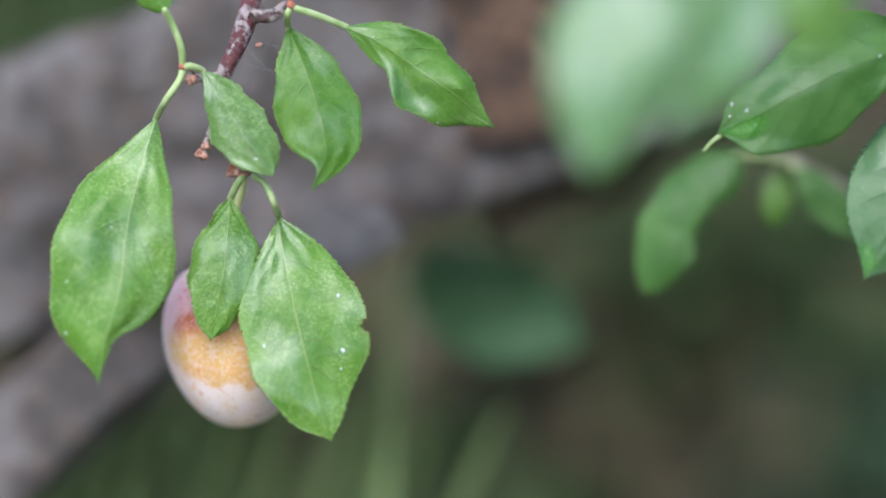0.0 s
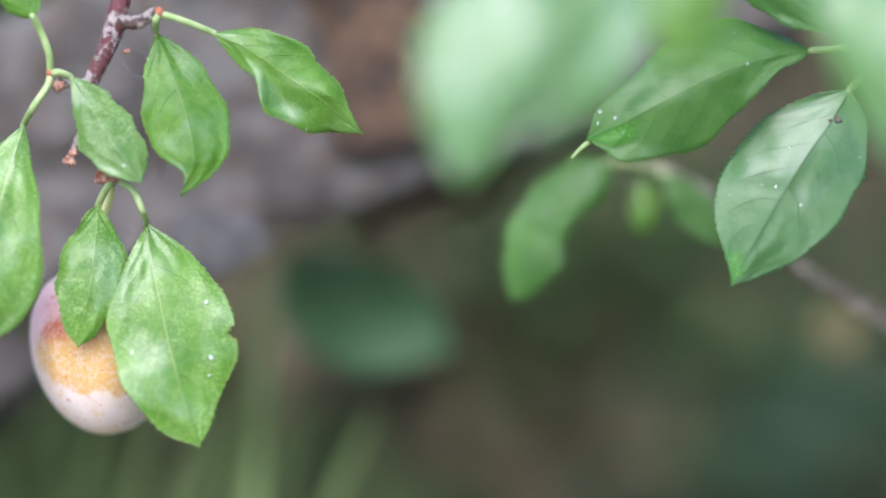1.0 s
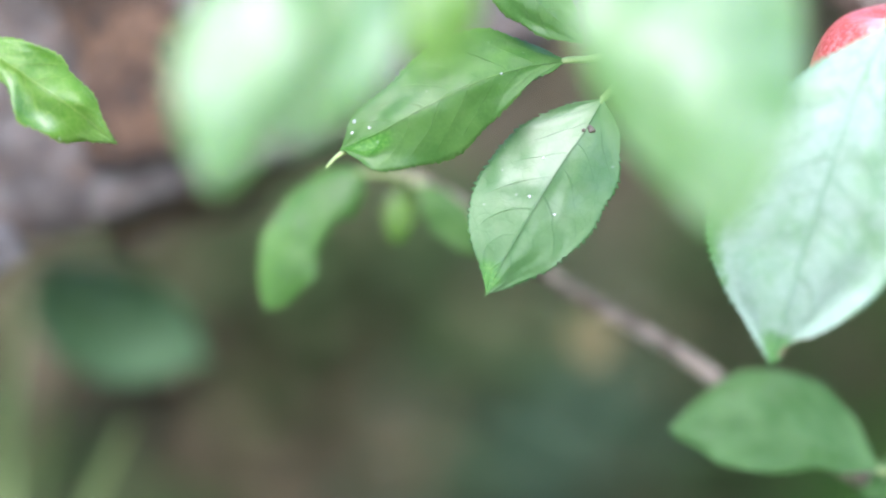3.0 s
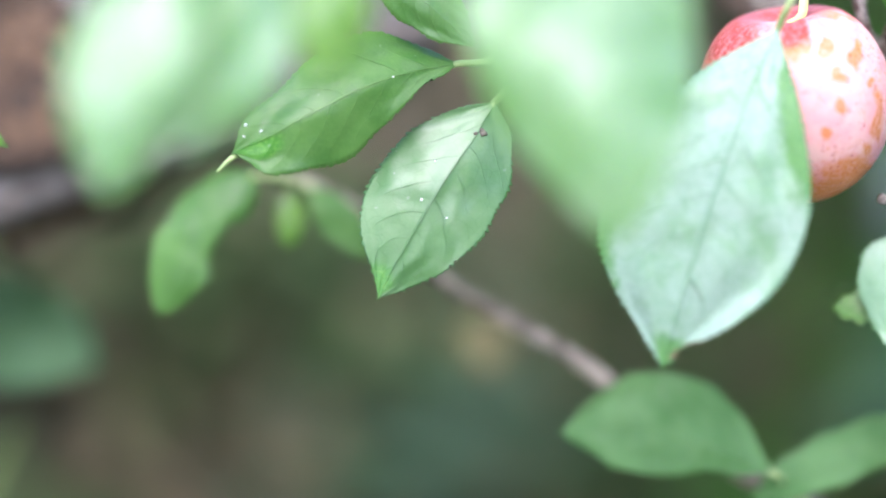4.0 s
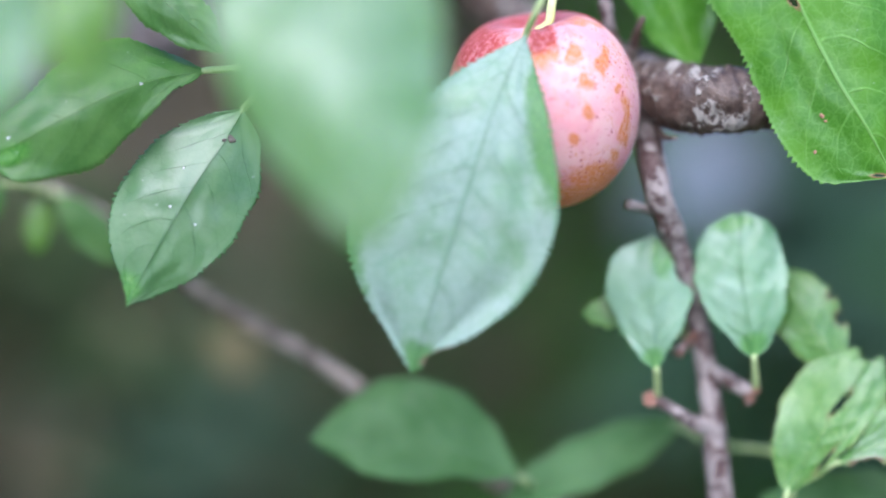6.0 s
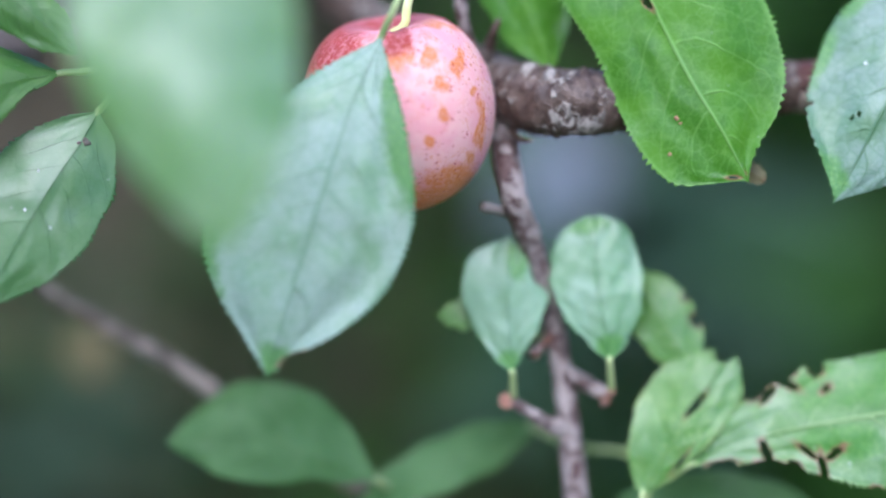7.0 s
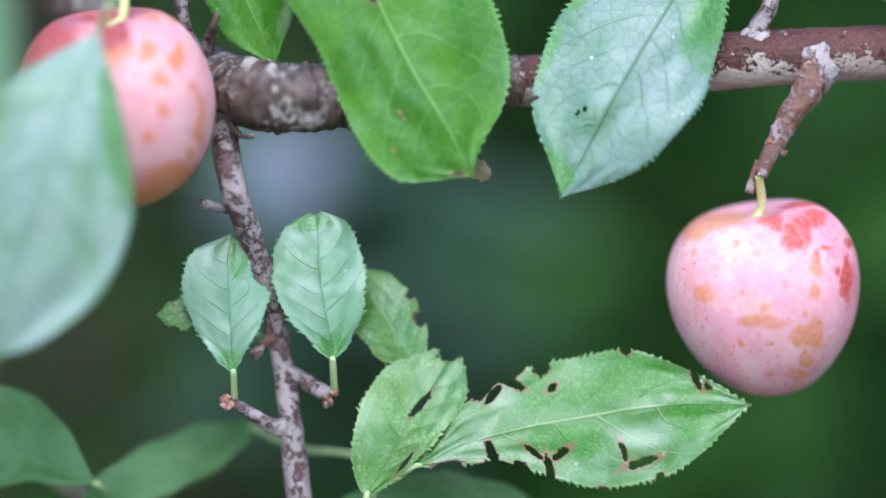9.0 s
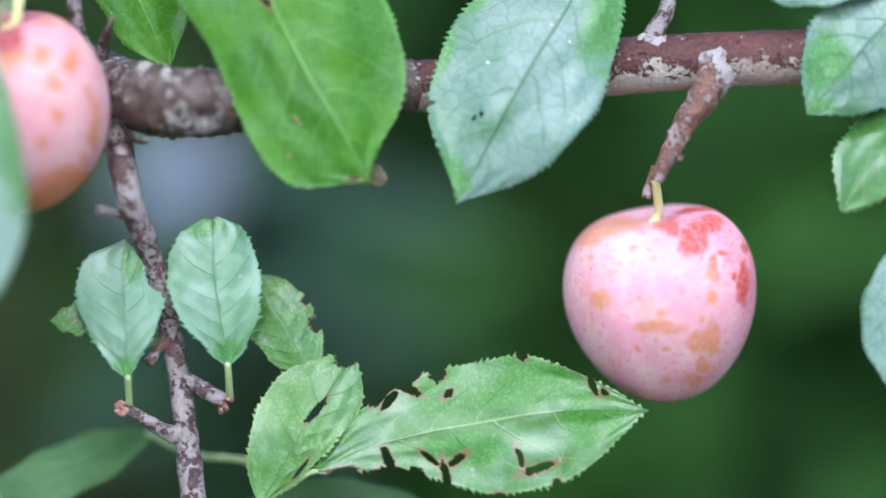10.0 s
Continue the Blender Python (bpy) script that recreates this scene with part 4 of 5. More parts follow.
plum(at(-4.58, -1.96, 1.5), 2.98, 3.82, PLUM_GOLD, "golden plum with pale bloom behind two leaves", [(-0.35, -0.05, 0.55, 0.42), (0.5, 0.0, 0.6, 0.5), (0.1, -0.35, 0.6, 0.2)],
     lean=13, shoulder=0.02, dimple=0.06, suture=30, stalk=[at(-4.39, 1.17, 0.6), at(-4.35, 1.62, 0.1)], seed=2, red=[(-0.7, 0.42, 0.35, 0.35), (-0.2, 0.6, 0.7, 0.3), (0.3, 0.8, 0.6, 0.3)])

web = thing("cobweb", at(-4.0, 4.3, -0.3), "thin cobweb threads between twig and leaf", "cobweb")
for a, b, sag in (((-4.2, 4.55), (-2.3, 4.35), 0.12), ((-4.3, 4.4), (-3.45, 3.6), 0.05), ((-3.95, 4.9), (-3.5, 4.2), 0.04), ((-4.45, 4.1), (-3.55, 3.85), 0.06)):
    mid_way = ((a[0] + b[0]) / 2, (a[1] + b[1]) / 2 - sag)
    part("thread", tube("thread", [at(*a, -0.2), at(*mid_way, -0.3), at(*b, -0.4)], [0.002, 0.002, 0.002], 0.0, 5, 6), WEB, web)
part("husk", knob("husk", at(-4.0, 4.41, -0.25), 0.06, 44, lumps=0.8), BUD, web, "small brown husk caught in the web")

# ---- leaves of an unseen shoot close to the lens ----
near = thing("front_shoot", at(9.68, 10.72, -8.8), "pale glossy leaves of a shoot close by, hanging from above", "twig", "plum twigs")
part("stem", tube("stem", [at(14, 32, -3), at(12.4, 26, -6), at(11.11, 16.08, -8), at(9.43, 11.60, -8.8), at(7.73, 8.98, -9.2), at(5.55, 8.39, -9.6)], [0.36, 0.33, 0.3, 0.25, 0.2, 0.12], 0.1), BARK_TWIG, near)
part("stem", tube("stem", [at(9.43, 11.60, -8.8), at(9.44, 10.72, -8.4), at(15.21, 11.02, -8.4), at(14.90, 9.58, -8.8)], [0.22, 0.2, 0.17, 0.12], 0.1), BARK_TWIG, near)
leaf(near, at(5.61, 7.79, -9.6), at(3.19, 1.57, -10), 0.85, 1.76, LEAF_PALE, ab=(0.7, 0.7), ab_right=(0.75, 0.5), seed=11, petiole=[at(6.28, 8.63, -9.4)])
leaf(near, at(6.71, 7.30, -9.2), at(4.85, 2.55, -9.6), 1.35, 1.1, LEAF_PALE, ab=(0.6, 0.42), seed=12, petiole=[at(7.49, 8.98, -9.2)])
leaf(near, at(8.34, 7.77, -9.2), at(7.96, 4.09, -9.2), 0.76, 0.74, LEAF_FRESH, ab=(0.7, 0.45), seed=13, petiole=[at(7.98, 9.10, -9.2)])
leaf(near, at(13.37, 9.46, -8.8), at(14.35, 0.59, -9.2), 1.93, 2.60, LEAF_PALE, ab=(0.7, 0.7), ab_right=(0.7, 0.85), seed=14, petiole=[at(14.90, 9.58, -8.8)])

# ---- middle leaves in focus ----
mid = thing("leafy_shoot", at(13.10, 8.10, 0.3), "dark green serrated leaves on a short plum shoot", "twig", "plum twigs")
part("stem", tube("stem", [at(12, 32, -2.8), at(11.6, 18, -0.5), at(13.23, 8.82, 0.8), at(12.86, 6.41, 0.6), at(12.31, 4.95, 0.4), at(11.95, 3.86, 0.2)], [0.28, 0.24, 0.2, 0.18, 0.15, 0.1], 0.12), BARK_TWIG, mid)
leaf(mid, at(10.87, 4.46, -0.3), at(5.93, 2.52, -0.5), (0.20, 0.35, 0.55, 0.76, 0.94, 1.09, 1.15, 1.11, 0.99, 0.84, 0.66), (0.48, 0.84, 1.08, 1.15, 1.17, 1.11, 1.06, 0.95, 0.84, 0.70, 0.50),
     LEAF_DARK, sway=(-0.024, -0.035, -0.030, -0.016, 0.003), seed=21, bite=0.06, green_no_sheen=[(0.9, 0.2, 0.12, 0.3)], marks=[(0.90, -0.8, 0.09, SPECK_WHITE), (0.86, -0.3, 0.05, SPECK_WHITE), (0.93, -0.5, 0.05, SPECK_WHITE), (0.275, 0.05, 0.04, SPECK_WHITE)], wave=0.09, fold=0.2,
     petiole=[at(12.28, 4.86, 0.4), at(11.52, 4.51, 0)])
leaf(mid, at(11.67, 3.65, -0.3), at(9.09, -0.65, -0.5), (0.61, 0.88, 1.11, 1.26, 1.30, 1.32, 1.26, 1.15, 0.98, 0.67, 0.36), (0.51, 0.92, 1.15, 1.31, 1.42, 1.41, 1.40, 1.34, 1.13, 0.77, 0.33),
     LEAF_GLOSS, sway=(0.005, -0.006, -0.010, -0.009, -0.008), seed=22, bite=0.08, marks=[(0.15, 0.1, 0.13, SPECK_DARK), (0.17, -0.05, 0.07, SPECK_DARK), (0.54, -0.15, 0.05, SPECK_WHITE), (0.55, 0.33, 0.04, SPECK_WHITE), (0.36, -0.3, 0.035, SPECK_WHITE)], fold=0.22, arch=0.04, green_no_sheen=[(0.97, -0.3, 0.1, 0.8)],
     petiole=[at(11.98, 3.98, 0.2), at(11.86, 3.84, 0)], fine=2)
leaf(mid, at(8.58, 7.05, -0.2), at(11.19, 4.83, -0.3), 0.67, 0.63, LEAF_DARK, ab=(0.7, 0.7), seed=23, petiole=[at(13.10, 8.10, 0.8), at(9.55, 8.02, 0)])

part("leaf_tip", tube("leaf_tip", [at(6.25, 2.54, -0.5), at(6.03, 2.46, -0.6), at(5.82, 2.31, -0.7), at(5.64, 2.11, -0.7)], [0.1, 0.07, 0.05, 0.03], 0.1), PETIOLE, mid, "yellow-green curled leaf tip")

# ---- blurred branch behind ----
back = thing("back_branch", at(16.83, -4.41, 4.8), "thin grey-brown branch with green leaves behind", "branch", "plum twigs")
part("stem", tube("stem", [at(6.37, 2.04, 4.8), at(7.47, 1.92, 4.8), at(8.56, 1.35, 5.2), at(10.39, -0.14, 5.2), at(11.97, -1.14, 5.2), at(13.43, -1.98, 4.8), at(15.13, -3.26, 4.8), at(17.20, -4.54, 4.8), at(20.47, -6.10, 5.6)],
                  [0.07, 0.12, 0.13, 0.15, 0.17, 0.19, 0.2, 0.22, 0.3], 0.12), BARK_BACK, back)
leaf(back, at(6.47, 2.04, 3.6), at(4.33, -0.95, 4), 0.53, 1.12, LEAF_DARK, ab=(0.7, 0.6), ab_right=(0.5, 0.5), seed=31, fine=2, scorch=0.0, holes=[(0.45, 1.25, 0.7, 0.42, 0.0)], petiole=[at(7.47, 1.92, 4.8)])
leaf(back, at(7.25, 1.75, 4.8), at(7.15, 0.48, 4.8), 0.34, 0.34, LEAF_FRESH, seed=32, petiole=[at(7.47, 1.92, 4.8)], teeth=4)
leaf(back, at(7.65, 1.77, 4.4), at(8.95, 0.23, 4.4), 0.47, 0.44, LEAF_DARK, seed=33, petiole=[at(7.49, 1.89, 4.8)], teeth=4)
leaf(back, at(11.26, -0.93, 12.8), at(11.50, -2.34, 12.8), 0.75, 0.72, LEAF_DRY, seed=34, petiole=[at(11.60, -0.95, 5.2)], teeth=4)
leaf(back, at(17.69, -4.44, 3.3), at(13.04, -3.53, 3.3), (0.18, 0.36, 0.48, 0.63, 0.84, 1.00, 1.07, 0.98, 0.88, 0.63, 0.33), (0.37, 0.79, 1.07, 1.31, 1.29, 1.32, 1.38, 1.26, 1.14, 0.87, 0.52),
     LEAF_DULL, sway=(-0.035, -0.071, -0.096, -0.085, -0.057), seed=35, petiole=[at(19.49, -6.26, 4.8), at(18.15, -4.92, 4.3)])
leaf(back, at(21.03, -3.26, 4.3), at(17.18, -4.97, 3.8), 0.61, 0.66, LEAF_DULL, ab=(0.7, 0.7), seed=36, petiole=[at(24.84, -5.07, 4.8), at(23.28, -3.95, 3.6), at(21.94, -3.72, 4.3)])
leaf(back, at(27.10, -5.07, 3.6), at(22.76, -4.90, 3.6), 0.64, 0.76, LEAF_DULL, seed=37, petiole=[at(28.78, -5.81, 4)])

# ---- the bough with its plums ----
bough = thing("plum_bough", at(40.63, 4.96, 3.25), "old plum bough with cracked bark and pale lichen", "branch")
main = part("limb", tube("limb", [at(15.65, 7.39, 5.20), at(17.17, 5.84, 5.20), at(18.71, 4.87, 4.60), at(20.14, 4.14, 2.60), at(21.46, 3.77, 1.1), at(22.90, 3.74, 1.35), at(24.58, 3.89, 2.0), at(26.75, 4.02, 2.4)],
                         [0.5, 0.5, 0.5, 0.66, 0.74, 0.68, 0.6, 0.56], 0.16, 28, 22, 0.0, 0.11), BARK_OLD, bough, "grey cracked bark with pale lichen")
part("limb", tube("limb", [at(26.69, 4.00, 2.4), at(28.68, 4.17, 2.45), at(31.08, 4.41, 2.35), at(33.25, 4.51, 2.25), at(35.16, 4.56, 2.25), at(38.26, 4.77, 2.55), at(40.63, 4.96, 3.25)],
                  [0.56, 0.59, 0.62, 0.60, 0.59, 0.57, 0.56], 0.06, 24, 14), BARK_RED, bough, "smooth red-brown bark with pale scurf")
side = part("twig", tube("twig", [at(20.32, 3.90, 2.60), at(20.42, 2.82, 1.70), at(20.62, 1.74, 1.20), at(21.04, 0.54, 1.80), at(21.39, -0.79, 2.25), at(21.61, -1.99, 2.35), at(21.77, -3.31, 2.35), at(21.92, -4.75, 2.45), at(22.29, -7.87, 2.75)],
                         [0.36, 0.31, 0.28, 0.25, 0.24, 0.24, 0.25, 0.27, 0.3], 0.14, 18, 12, 0.15), BARK_TWIG, bough, "grey-mauve twig bark with dark flecks")
part("bud", tube("bud", [at(20.66, 1.32, 1.60), at(20.3, 1.41, 1.40), at(19.97, 1.51, 1.00)], [0.13, 0.1, 0.12], 0.25), BARK_TWIG, side)
part("spur", tube("spur", [at(21.74, -3.34, 2.35), at(21.38, -3.24, 2.15), at(20.93, -2.97, 1.95), at(20.53, -2.72, 1.90)], [0.2, 0.16, 0.14, 0.13], 0.3, 18, 14, 0.45, 0.16), BARK_TWIG, side, "knobbly grey-mauve spur")
for dx, dz, size, seed in ((-0.05, 0.0, 0.12, 21), (-0.12, 0.08, 0.075, 31), (-0.13, -0.07, 0.07, 33), (-0.03, 0.11, 0.07, 35)):
    part("bud_scale", knob("bud_scale", at(20.46, -2.72, 1.85) + Vector((dx, 0, dz)) / 100, size, seed, lumps=0.9), BUD, side)
part("spur", tube("spur", [at(21.66, -2.09, 2.35), at(21.99, -2.24, 2.25), at(22.33, -2.46, 2.10), at(22.61, -2.56, 2.00)], [0.2, 0.17, 0.15, 0.12], 0.3, 18, 14, 0.45, 0.16), BARK_TWIG, side, "knobbly grey-mauve spur")
part("bud", knob("bud", at(22.54, -2.68, 2.00), 0.13, 22, lumps=0.9), SPUR, side)
part("bud", knob("bud", at(22.69, -2.53, 1.95), 0.1, 24, lumps=0.9), BUD, side)
part("bud", tube("bud", [at(21.46, -1.27, 2.25), at(21.2, -1.51, 2.05), at(20.99, -1.77, 1.95)], [0.12, 0.1, 0.13], 0.35, bumps=0.4), SPUR, side)
part("hook", tube("hook", [at(20.5, 3.3, 1.60), at(20.75, 2.95, 1.10), at(21.02, 2.92, 0.8)], [0.08, 0.06, 0.04], 0.2), BARK_OLD, bough)
part("twig", tube("twig", [at(19.87, 4.57, 2.40), at(19.63, 5.18, 1.80), at(19.51, 5.79, 1.60), at(19.43, 6.89, 1.50)], [0.2, 0.14, 0.13, 0.12], 0.2, 14, 10, 0.4), BARK_TWIG, bough)
part("twig", tube("twig", [at(20.05, 4.69, 2.20), at(20.17, 5.18, 1.60), at(20.32, 5.54, 1.40)], [0.16, 0.1, 0.06], 0.25), BARK_OLD, bough)
part("twig", tube("twig", [at(31.69, 4.75, 2.15), at(31.85, 5.22, 2.15), at(32.06, 5.64, 2.15), at(32.19, 6.78, 2.25)], [0.26, 0.2, 0.18, 0.16], 0.2, 14, 10, 0.3), BARK_TWIG, bough)
spur3 = part("spur", tube("spur", [at(33.03, 4.49, 1.95), at(32.90, 3.89, 1.70), at(32.44, 3.20, 1.60), at(32.08, 2.56, 1.55), at(31.93, 2.27, 1.55), at(31.79, 1.96, 1.55)],
                          [0.38, 0.33, 0.255, 0.18, 0.16, 0.13], 0.2, 22, 14, 0.25, 0.1), SPUR, bough, "knobbly red-brown fruit spur")
part("collar", knob("collar", at(33.03, 4.32, 2.17), 0.68, 25, (0.85, 1.0, 0.95), 0.2), COLLAR, bough, "pale scurfy collar of the spur")
part("bud", tube("bud", [at(31.78, 2.27, 1.60), at(31.63, 1.92, 1.65), at(31.56, 1.60, 1.65)], [0.1, 0.07, 0.1], 0.35), SPUR, spur3)
part("bud", knob("bud", at(32.22, 2.46, 1.47), 0.11, 26, (1.2, 1, 0.8), lumps=0.9), SPUR, spur3)
part("bud", knob("bud", at(32.12, 2.94, 1.50), 0.1, 27, (0.8, 1, 1.3), lumps=0.9), SPUR, spur3)
part("bud", knob("bud", at(32.03, 2.68, 1.45), 0.09, 28, lumps=0.9), NODE_RED, spur3)
part("collar", knob("collar", at(31.69, 4.77, 2.25), 0.42, 29, (0.9, 1.0, 1.0), 0.3), COLLAR, bough, "pale scurfy foot of a twig")

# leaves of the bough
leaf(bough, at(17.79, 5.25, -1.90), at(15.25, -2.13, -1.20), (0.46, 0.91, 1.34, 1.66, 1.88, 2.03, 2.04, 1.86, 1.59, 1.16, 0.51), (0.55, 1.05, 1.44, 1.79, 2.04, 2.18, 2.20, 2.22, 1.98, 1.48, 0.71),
     LEAF_PALE_SHEEN, sway=(-0.013, -0.013, -0.012, -0.009, -0.006), seed=41, bite=0.11, fold=0.2, fine=2, green_no_sheen=[(0.25, 1.0, 0.2, 0.5), (1.0, 0.2, 0.1, 1.0), (0.55, -1.0, 0.25, 0.25)],
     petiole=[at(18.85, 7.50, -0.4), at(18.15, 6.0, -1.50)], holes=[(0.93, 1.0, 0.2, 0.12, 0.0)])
leaf(bough, at(22.48, 8.79, 0.5), at(25.70, 2.01, 1.1), (0.65, 1.14, 1.62, 1.88, 2.12, 2.20, 2.22, 2.23, 2.19, 2.04, 1.73, 1.23, 0.46), (1.06, 1.51, 1.68, 1.75, 1.71, 1.63, 1.56, 1.59, 1.67, 1.73, 1.73, 1.65, 1.32),
     LEAF_BRIGHT, sway=(-0.016, -0.026, -0.030, -0.026, -0.008), seed=42, bite=0.11, marks=[(0.31, -0.56, 0.09, SPECK_WHITE), (0.75, -0.4, 0.09, SPECK_BROWN), (0.765, -0.4, 0.06, SPECK_BROWN), (0.83, -0.72, 0.07, SPECK_BROWN)],
     dents=[(0.6, -0.42, 0.16, 0.16, -0.12), (0.5, -0.75, 0.2, 0.2, 0.06), (0.92, 0.45, 0.07, 0.3, -0.1), (0.62, 0.4, 0.2, 0.3, 0.08)], fold=0.14, wave=0.03, fine=3, arch=0.03,
     petiole=[at(22.2, 9.86, 1.20)], holes=[(0.41, -0.06, 0.15, 0.05, 0.2), (0.97, -0.5, 0.05, 0.06, 0.0)])
leaf(bough, at(25.50, 2.35, 1.0), at(26.10, 1.98, 1.0), 0.25, 0.2, LEAF_DRY, seed=43, ab=(0.4, 0.45), teeth=3, fold=0.6, holes=[(1.0, 0.0, 0.06, 0.06, 0.0)], fine=2, label="dry curled leaf tip")
leaf(bough, at(19.71, 8.33, 2.50), at(21.49, 4.49, 2.20), 1.15, 0.82, LEAF_BRIGHT, ab=(0.7, 0.4), ab_right=(0.6, 0.5), seed=44, petiole=[at(19.48, 9.28, 2.70)])
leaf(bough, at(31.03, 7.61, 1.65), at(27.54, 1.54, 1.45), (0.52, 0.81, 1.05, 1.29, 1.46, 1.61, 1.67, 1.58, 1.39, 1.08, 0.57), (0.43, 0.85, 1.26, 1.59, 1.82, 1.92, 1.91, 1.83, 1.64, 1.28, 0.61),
     LEAF_WAXY_SHEEN, sway=(0.008, 0.009, 0.003, 0.0, 0.003), seed=45, bite=0.11, marks=[(0.59, -0.45, 0.06, SPECK_WHITE), (0.40, -0.05, 0.035, SPECK_WHITE), (0.42, 0.3, 0.035, SPECK_WHITE)], fold=0.1, fine=3, green_no_sheen=[(0.25, 0.75, 0.22, 0.45), (0.97, -0.5, 0.09, 0.9), (0.62, -1.0, 0.1, 0.18), (0.35, -1.0, 0.15, 0.2)],
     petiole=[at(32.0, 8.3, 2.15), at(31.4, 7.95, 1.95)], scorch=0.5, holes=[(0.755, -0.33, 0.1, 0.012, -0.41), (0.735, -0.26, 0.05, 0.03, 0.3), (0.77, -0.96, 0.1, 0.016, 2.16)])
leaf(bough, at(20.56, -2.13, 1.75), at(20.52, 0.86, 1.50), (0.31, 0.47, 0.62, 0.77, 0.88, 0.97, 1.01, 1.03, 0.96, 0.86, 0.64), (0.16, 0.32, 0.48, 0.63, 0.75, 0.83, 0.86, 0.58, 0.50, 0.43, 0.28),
     LEAF_BLOOMY_SHEEN, sway=(0.010, 0.012, 0.017, 0.020, 0.017), seed=46, bite=0.11, fine=3, scorch=0.45, green_no_sheen=[(0.9, -0.5, 0.25, 0.6), (0.05, 0.0, 0.12, 1.0)],
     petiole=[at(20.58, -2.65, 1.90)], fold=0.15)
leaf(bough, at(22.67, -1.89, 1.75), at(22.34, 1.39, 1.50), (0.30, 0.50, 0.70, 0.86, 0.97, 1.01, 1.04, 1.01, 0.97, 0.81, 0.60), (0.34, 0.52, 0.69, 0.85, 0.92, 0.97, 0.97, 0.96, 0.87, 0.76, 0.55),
     LEAF_BLOOMY_SHEEN, sway=(0.001, 0.012, 0.018, 0.018, 0.009), seed=47, bite=0.11, fine=3, scorch=0.45, green_no_sheen=[(0.97, 0.2, 0.12, 0.9), (0.05, 0.0, 0.15, 1.0)],
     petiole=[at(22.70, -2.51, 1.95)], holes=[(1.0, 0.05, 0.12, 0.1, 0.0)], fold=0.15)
leaf(bough, at(24.50, -2.10, 2.3), at(23.10, 0.15, 2.3), 0.72, 0.78, LEAF_STIPPLED, ab=(0.6, 0.5), seed=48, rumple=0.5, petiole=[at(24.99, -3.23, 2.95)], holes=[(0.35, -0.9, 0.15, 0.12, 0.5), (0.55, -0.95, 0.08, 0.08, 0.0)], fine=2)
leaf(bough, at(20.21, -0.85, 2.0), at(18.93, -0.85, 2.0), 0.34, 0.45, LEAF_STIPPLED, seed=49, ab=(0.6, 0.6), ab_right=(0.6, 0.8), wave=0.0, fold=0.1, teeth=4, petiole=[at(20.21, -1.37, 2.95), at(21.36, -1.27, 2.85)])
chew = [(0.96, 0.25, 0.26, 0.2, 0.2), (0.60, 0.0, 0.34, 0.06, -0.15), (0.27, -0.72, 0.27, 0.035, 0.1)]
leaf(bough, at(23.36, -4.77, 1.95), at(25.32, -1.58, 1.85), 1.23, 0.81, LEAF_STIPPLED, ab=(0.6, 0.36), ab_right=(0.8, 0.3), seed=50, bite=0.11, fine=3, fold=0.1, scorch=0.8,
     petiole=[at(23.03, -6.68, 1.95), at(23.26, -5.49, 1.75)], holes=chew, label="yellow-green leaf with eaten holes")
eaten_above = [(0.27, 0.84, 0.2, 0.1, 0.5), (0.335, 0.82, 0.24, 0.07, -0.8), (0.44, 0.56, 0.12, 0.06, 0.5), (0.42, 0.98, 0.16, 0.24, 0.2), (0.325, 1.02, 0.26, 0.14, 0.0), (0.24, 1.0, 0.2, 0.12, 0.2),
         (0.67, 1.0, 0.11, 0.1, 0.0), (0.855, 0.78, 0.07, 0.2, 0.2), (0.885, 0.7, 0.08, 0.06, 0.8)]
eaten_below = [(0.235, -0.62, 0.09, 0.3, 0.2), (0.25, -1.0, 0.34, 0.1, 0.0),
         (0.355, -0.56, 0.2, 0.055, -0.7), (0.43, -0.54, 0.22, 0.055, 0.7), (0.39, -0.88, 0.07, 0.3, 0.0), (0.61, -0.55, 0.045, 0.2, 0.15), (0.655, -0.74, 0.32, 0.065, 0.1),
         (0.10, -0.95, 0.3, 0.12, 0.0), (0.70, -1.0, 0.1, 0.08, 0.0), (0.53, -1.0, 0.08, 0.06, 0.0), (0.31, -1.0, 0.16, 0.16, 0.3)]
leaf(bough, at(24.34, -4.13, 1.75), at(31.57, -2.88, 1.65), (0.37, 0.76, 1.01, 1.22, 1.34, 1.36, 1.35, 1.30, 1.09, 0.79, 0.44), (0.29, 0.44, 0.67, 0.92, 1.22, 1.52, 1.59, 1.54, 1.41, 1.07, 0.51),
     LEAF_EATEN, sway=(0.035, 0.048, 0.050, 0.047, 0.029), seed=51, rumple=0.55, green_no_sheen=[(0.6, 0.55, 0.3, 0.45), (0.45, -0.35, 0.15, 0.3), (0.85, -0.2, 0.12, 0.5)], bite=0.11, fine=3, fold=0.08, arch=0.02, wave=0.04,
     petiole=[at(23.03, -6.68, 2.15), at(23.50, -4.71, 1.85), at(23.95, -4.40, 1.80)], holes=eaten_above + eaten_below, label="green leaf with brown-edged eaten holes")
leaf(bough, at(37.68, 6.32, 1.75), at(34.99, 3.33, 1.55), 1.38, 1.33, LEAF_WAXY_SHEEN, ab=(0.6, 0.36), ab_right=(0.6, 0.42), seed=52, fine=2, bite=0.11, green_no_sheen=[(0.75, -0.4, 0.2, 0.5), (1.0, 0.0, 0.15, 1.0)], petiole=[at(38.98, 5.47, 2.25)])
leaf(bough, at(37.09, 6.57, 1.75), at(33.86, 6.03, 1.75), 0.76, 0.99, LEAF_WAXY_SHEEN, ab=(0.6, 0.55), seed=53, petiole=[at(38.98, 5.47, 2.25)])
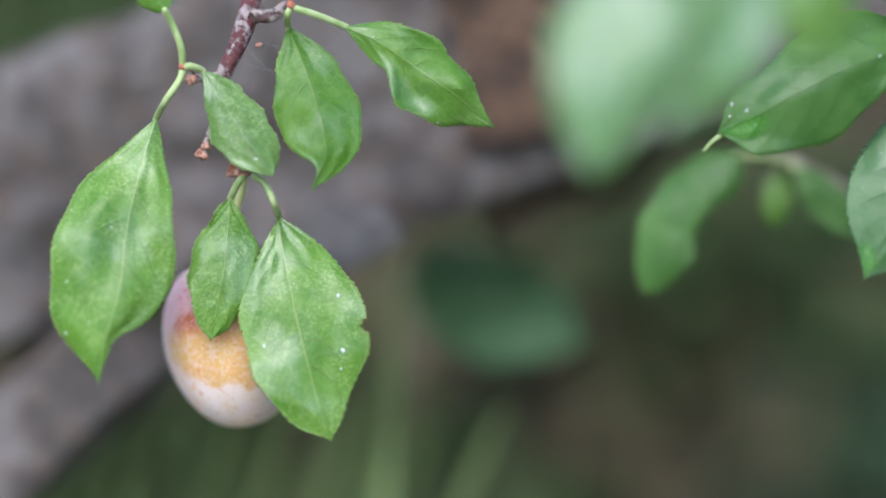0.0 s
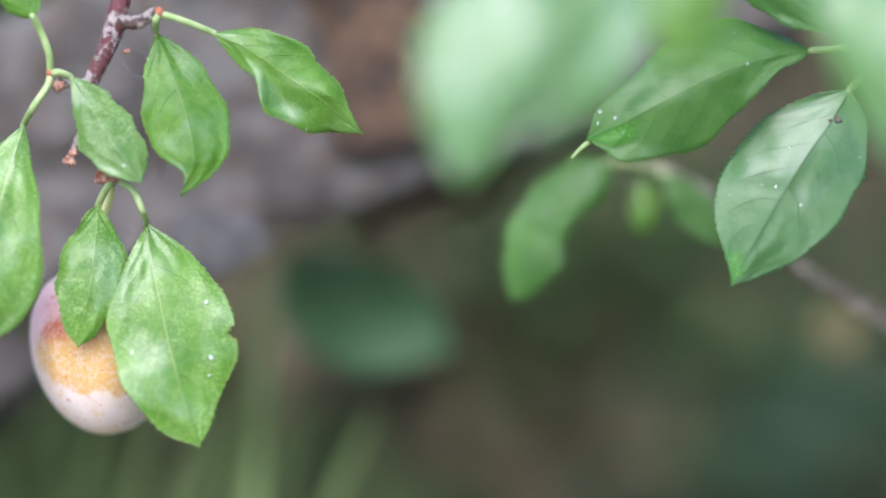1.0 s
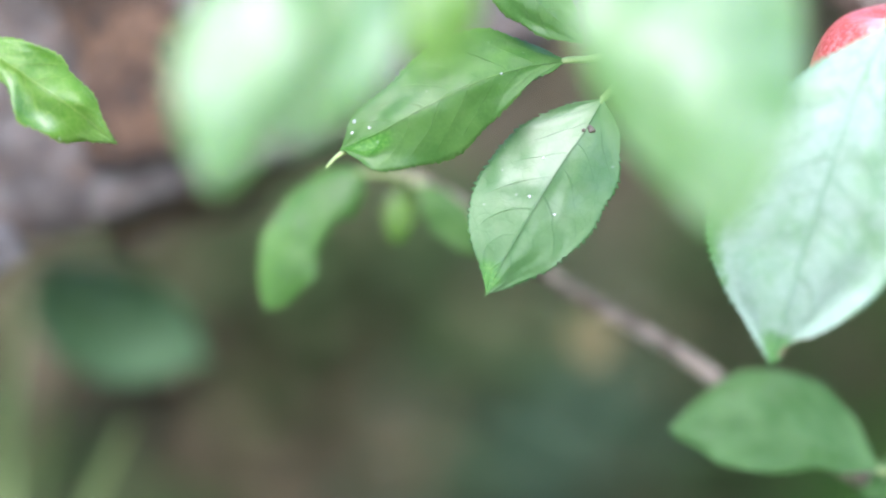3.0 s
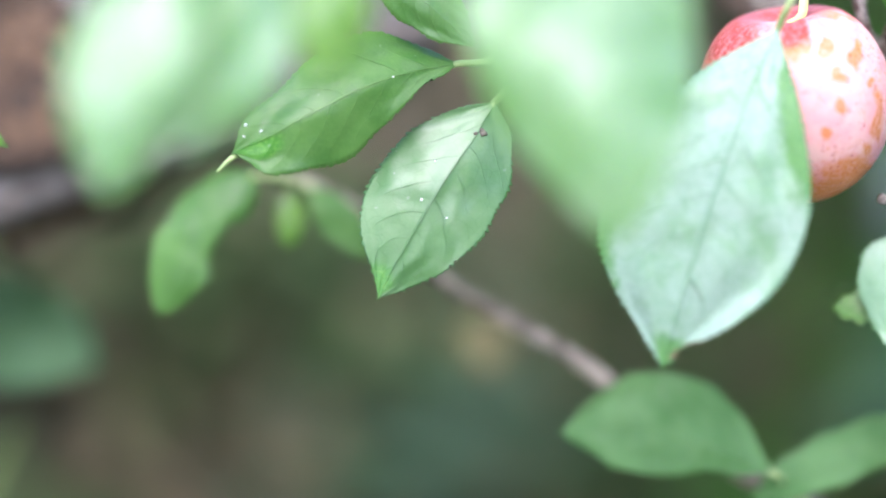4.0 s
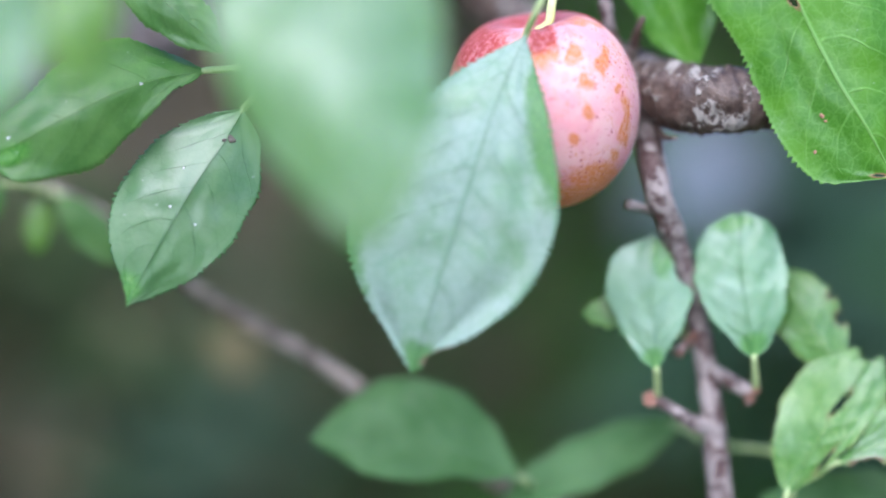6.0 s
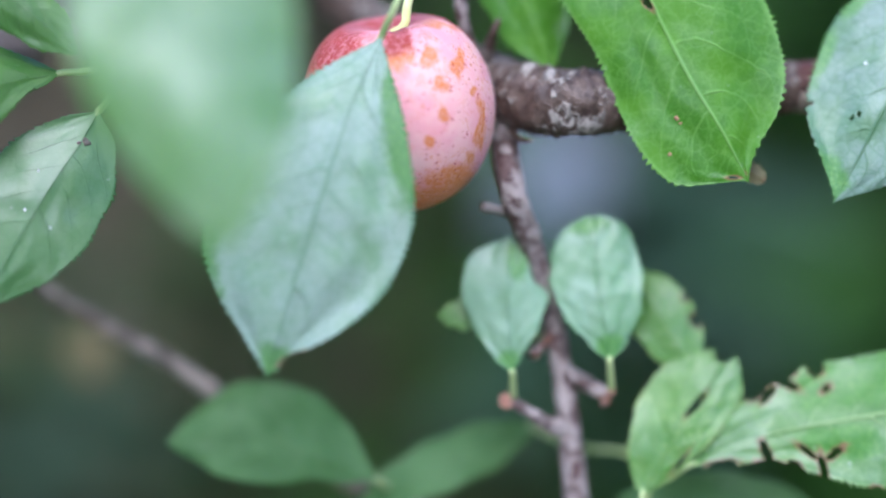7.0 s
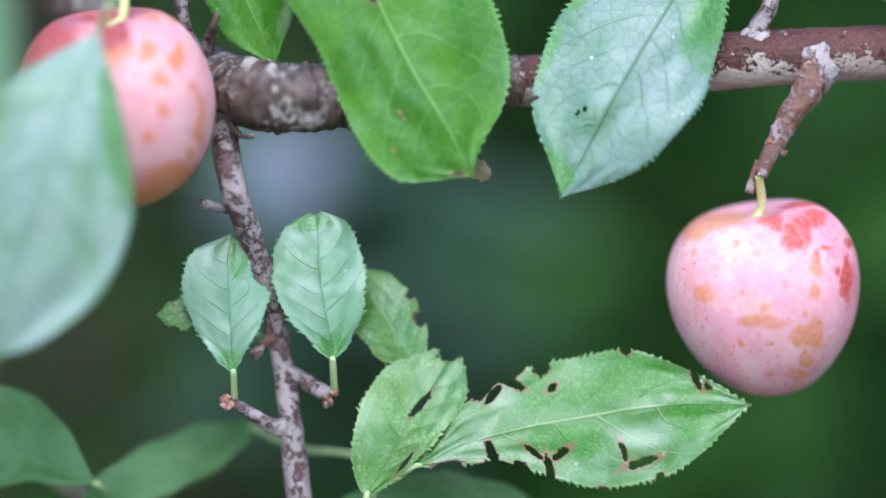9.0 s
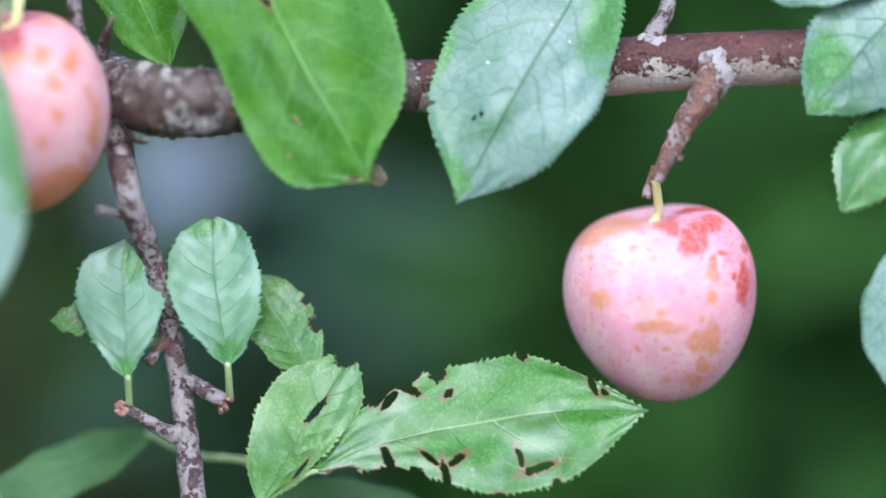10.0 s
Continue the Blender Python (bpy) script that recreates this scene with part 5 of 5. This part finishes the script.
leaf(bough, at(37.84, 4.06, 1.65), at(35.68, 1.28, 1.45), 0.74, 1.04, LEAF_EATEN, ab=(0.6, 0.5), ab_right=(0.8, 0.38), seed=54, turn=12, fine=2, bite=0.11, petiole=[at(38.97, 4.99, 2.25)])
leaf(bough, at(37.62, 0.95, 1.65), at(36.75, -2.63, 1.45), 0.89, 1.17, LEAF_WAXY_SHEEN, ab=(0.7, 0.6), seed=55, petiole=[at(38.48, 3.33, 2.15)])

plum(at(18.12, 3.66, 0.8), 4.24, 4.48, PLUM_ROSE, "rose-pink plum with a red rubbed shoulder behind a leaf",
     [(0.0, 0.56, 0.17, 0.26), (0.31, 0.47, 0.1, 0.13, 0.82), (0.63, 0.41, 0.055, 0.14), (0.78, 0.16, 0.05, 0.05), (0.84, -0.18, 0.055, 0.22), (0.46, -0.08, 0.08, 0.08, 0.82), (0.32, -0.32, 0.05, 0.08, 0.82),
      (0.58, -0.74, 0.32, 0.17), (0.3, -0.92, 0.3, 0.16), (0.72, -0.5, 0.06, 0.12, 0.8), (0.4, 0.80, 0.35, 0.06, 0.7), (0.45, 0.2, 0.07, 0.1, 0.82), (-0.8, 0.6, 0.5, 0.4)],
     lean=6, nod=11, shoulder=0.0, dimple=0.22, hollow=0.36, suture=-10, stalk=[at(18.27, 5.45, 0.3), at(18.36, 5.95, 0.35), at(18.66, 6.7, 0.5), at(19.28, 7.37, 1.40)], seed=7, rear=1.0,
     red=[(-0.8, 0.7, 0.6, 0.4), (0.0, 0.7, 0.3, 0.2)])
plum(at(31.86, -0.52, 2.75), 4.32, 4.46, PLUM_PINK, "ripe pink plum with white bloom and orange-red flecks",
     [(-0.5, 0.74, 0.33, 0.14), (-0.7, 0.62, 0.16, 0.12), (0.32, 0.58, 0.14, 0.18), (0.08, 0.68, 0.13, 0.1), (0.5, 0.72, 0.13, 0.09), (0.3, 0.89, 0.2, 0.08), (0.83, 0.47, 0.05, 0.05), (0.82, 0.13, 0.085, 0.2),
      (0.63, 0.44, 0.06, 0.03), (0.5, 0.28, 0.06, 0.13), (0.5, 0.0, 0.06, 0.06), (-0.6, 0.0, 0.1, 0.1), (-0.3, 0.48, 0.04, 0.05), (-0.12, 0.37, 0.1, 0.06, 0.6), (-0.05, -0.28, 0.25, 0.07), (0.0, -0.15, 0.22, 0.1, 0.55),
      (0.43, -0.42, 0.15, 0.12), (0.52, -0.33, 0.06, 0.15), (0.4, -0.64, 0.08, 0.07), (0.32, -0.8, 0.1, 0.05), (0.22, 0.07, 0.06, 0.08, 0.58), (0.4, -0.19, 0.05, 0.06, 0.75), (0.7, 0.2, 0.04, 0.06, 0.75),
      (-0.72, 0.4, 0.03, 0.05, 0.75), (0.04, -0.45, 0.05, 0.02), (-0.25, -0.46, 0.03, 0.03), (0.07, -0.78, 0.04, 0.03), (-0.6, -0.48, 0.03, 0.03, 0.75), (-0.43, -0.6, 0.06, 0.07, 0.5), (0.6, 0.62, 0.25, 0.2, 0.42)],
     lean=7, nod=13, shoulder=0.12, dimple=0.2, suture=16, stalk=[at(31.82, 1.38, 2.25), at(31.75, 2.01, 1.60)], seed=4,
     red=[(0.4, 0.72, 0.5, 0.42), (0.85, 0.25, 0.28, 0.5)])
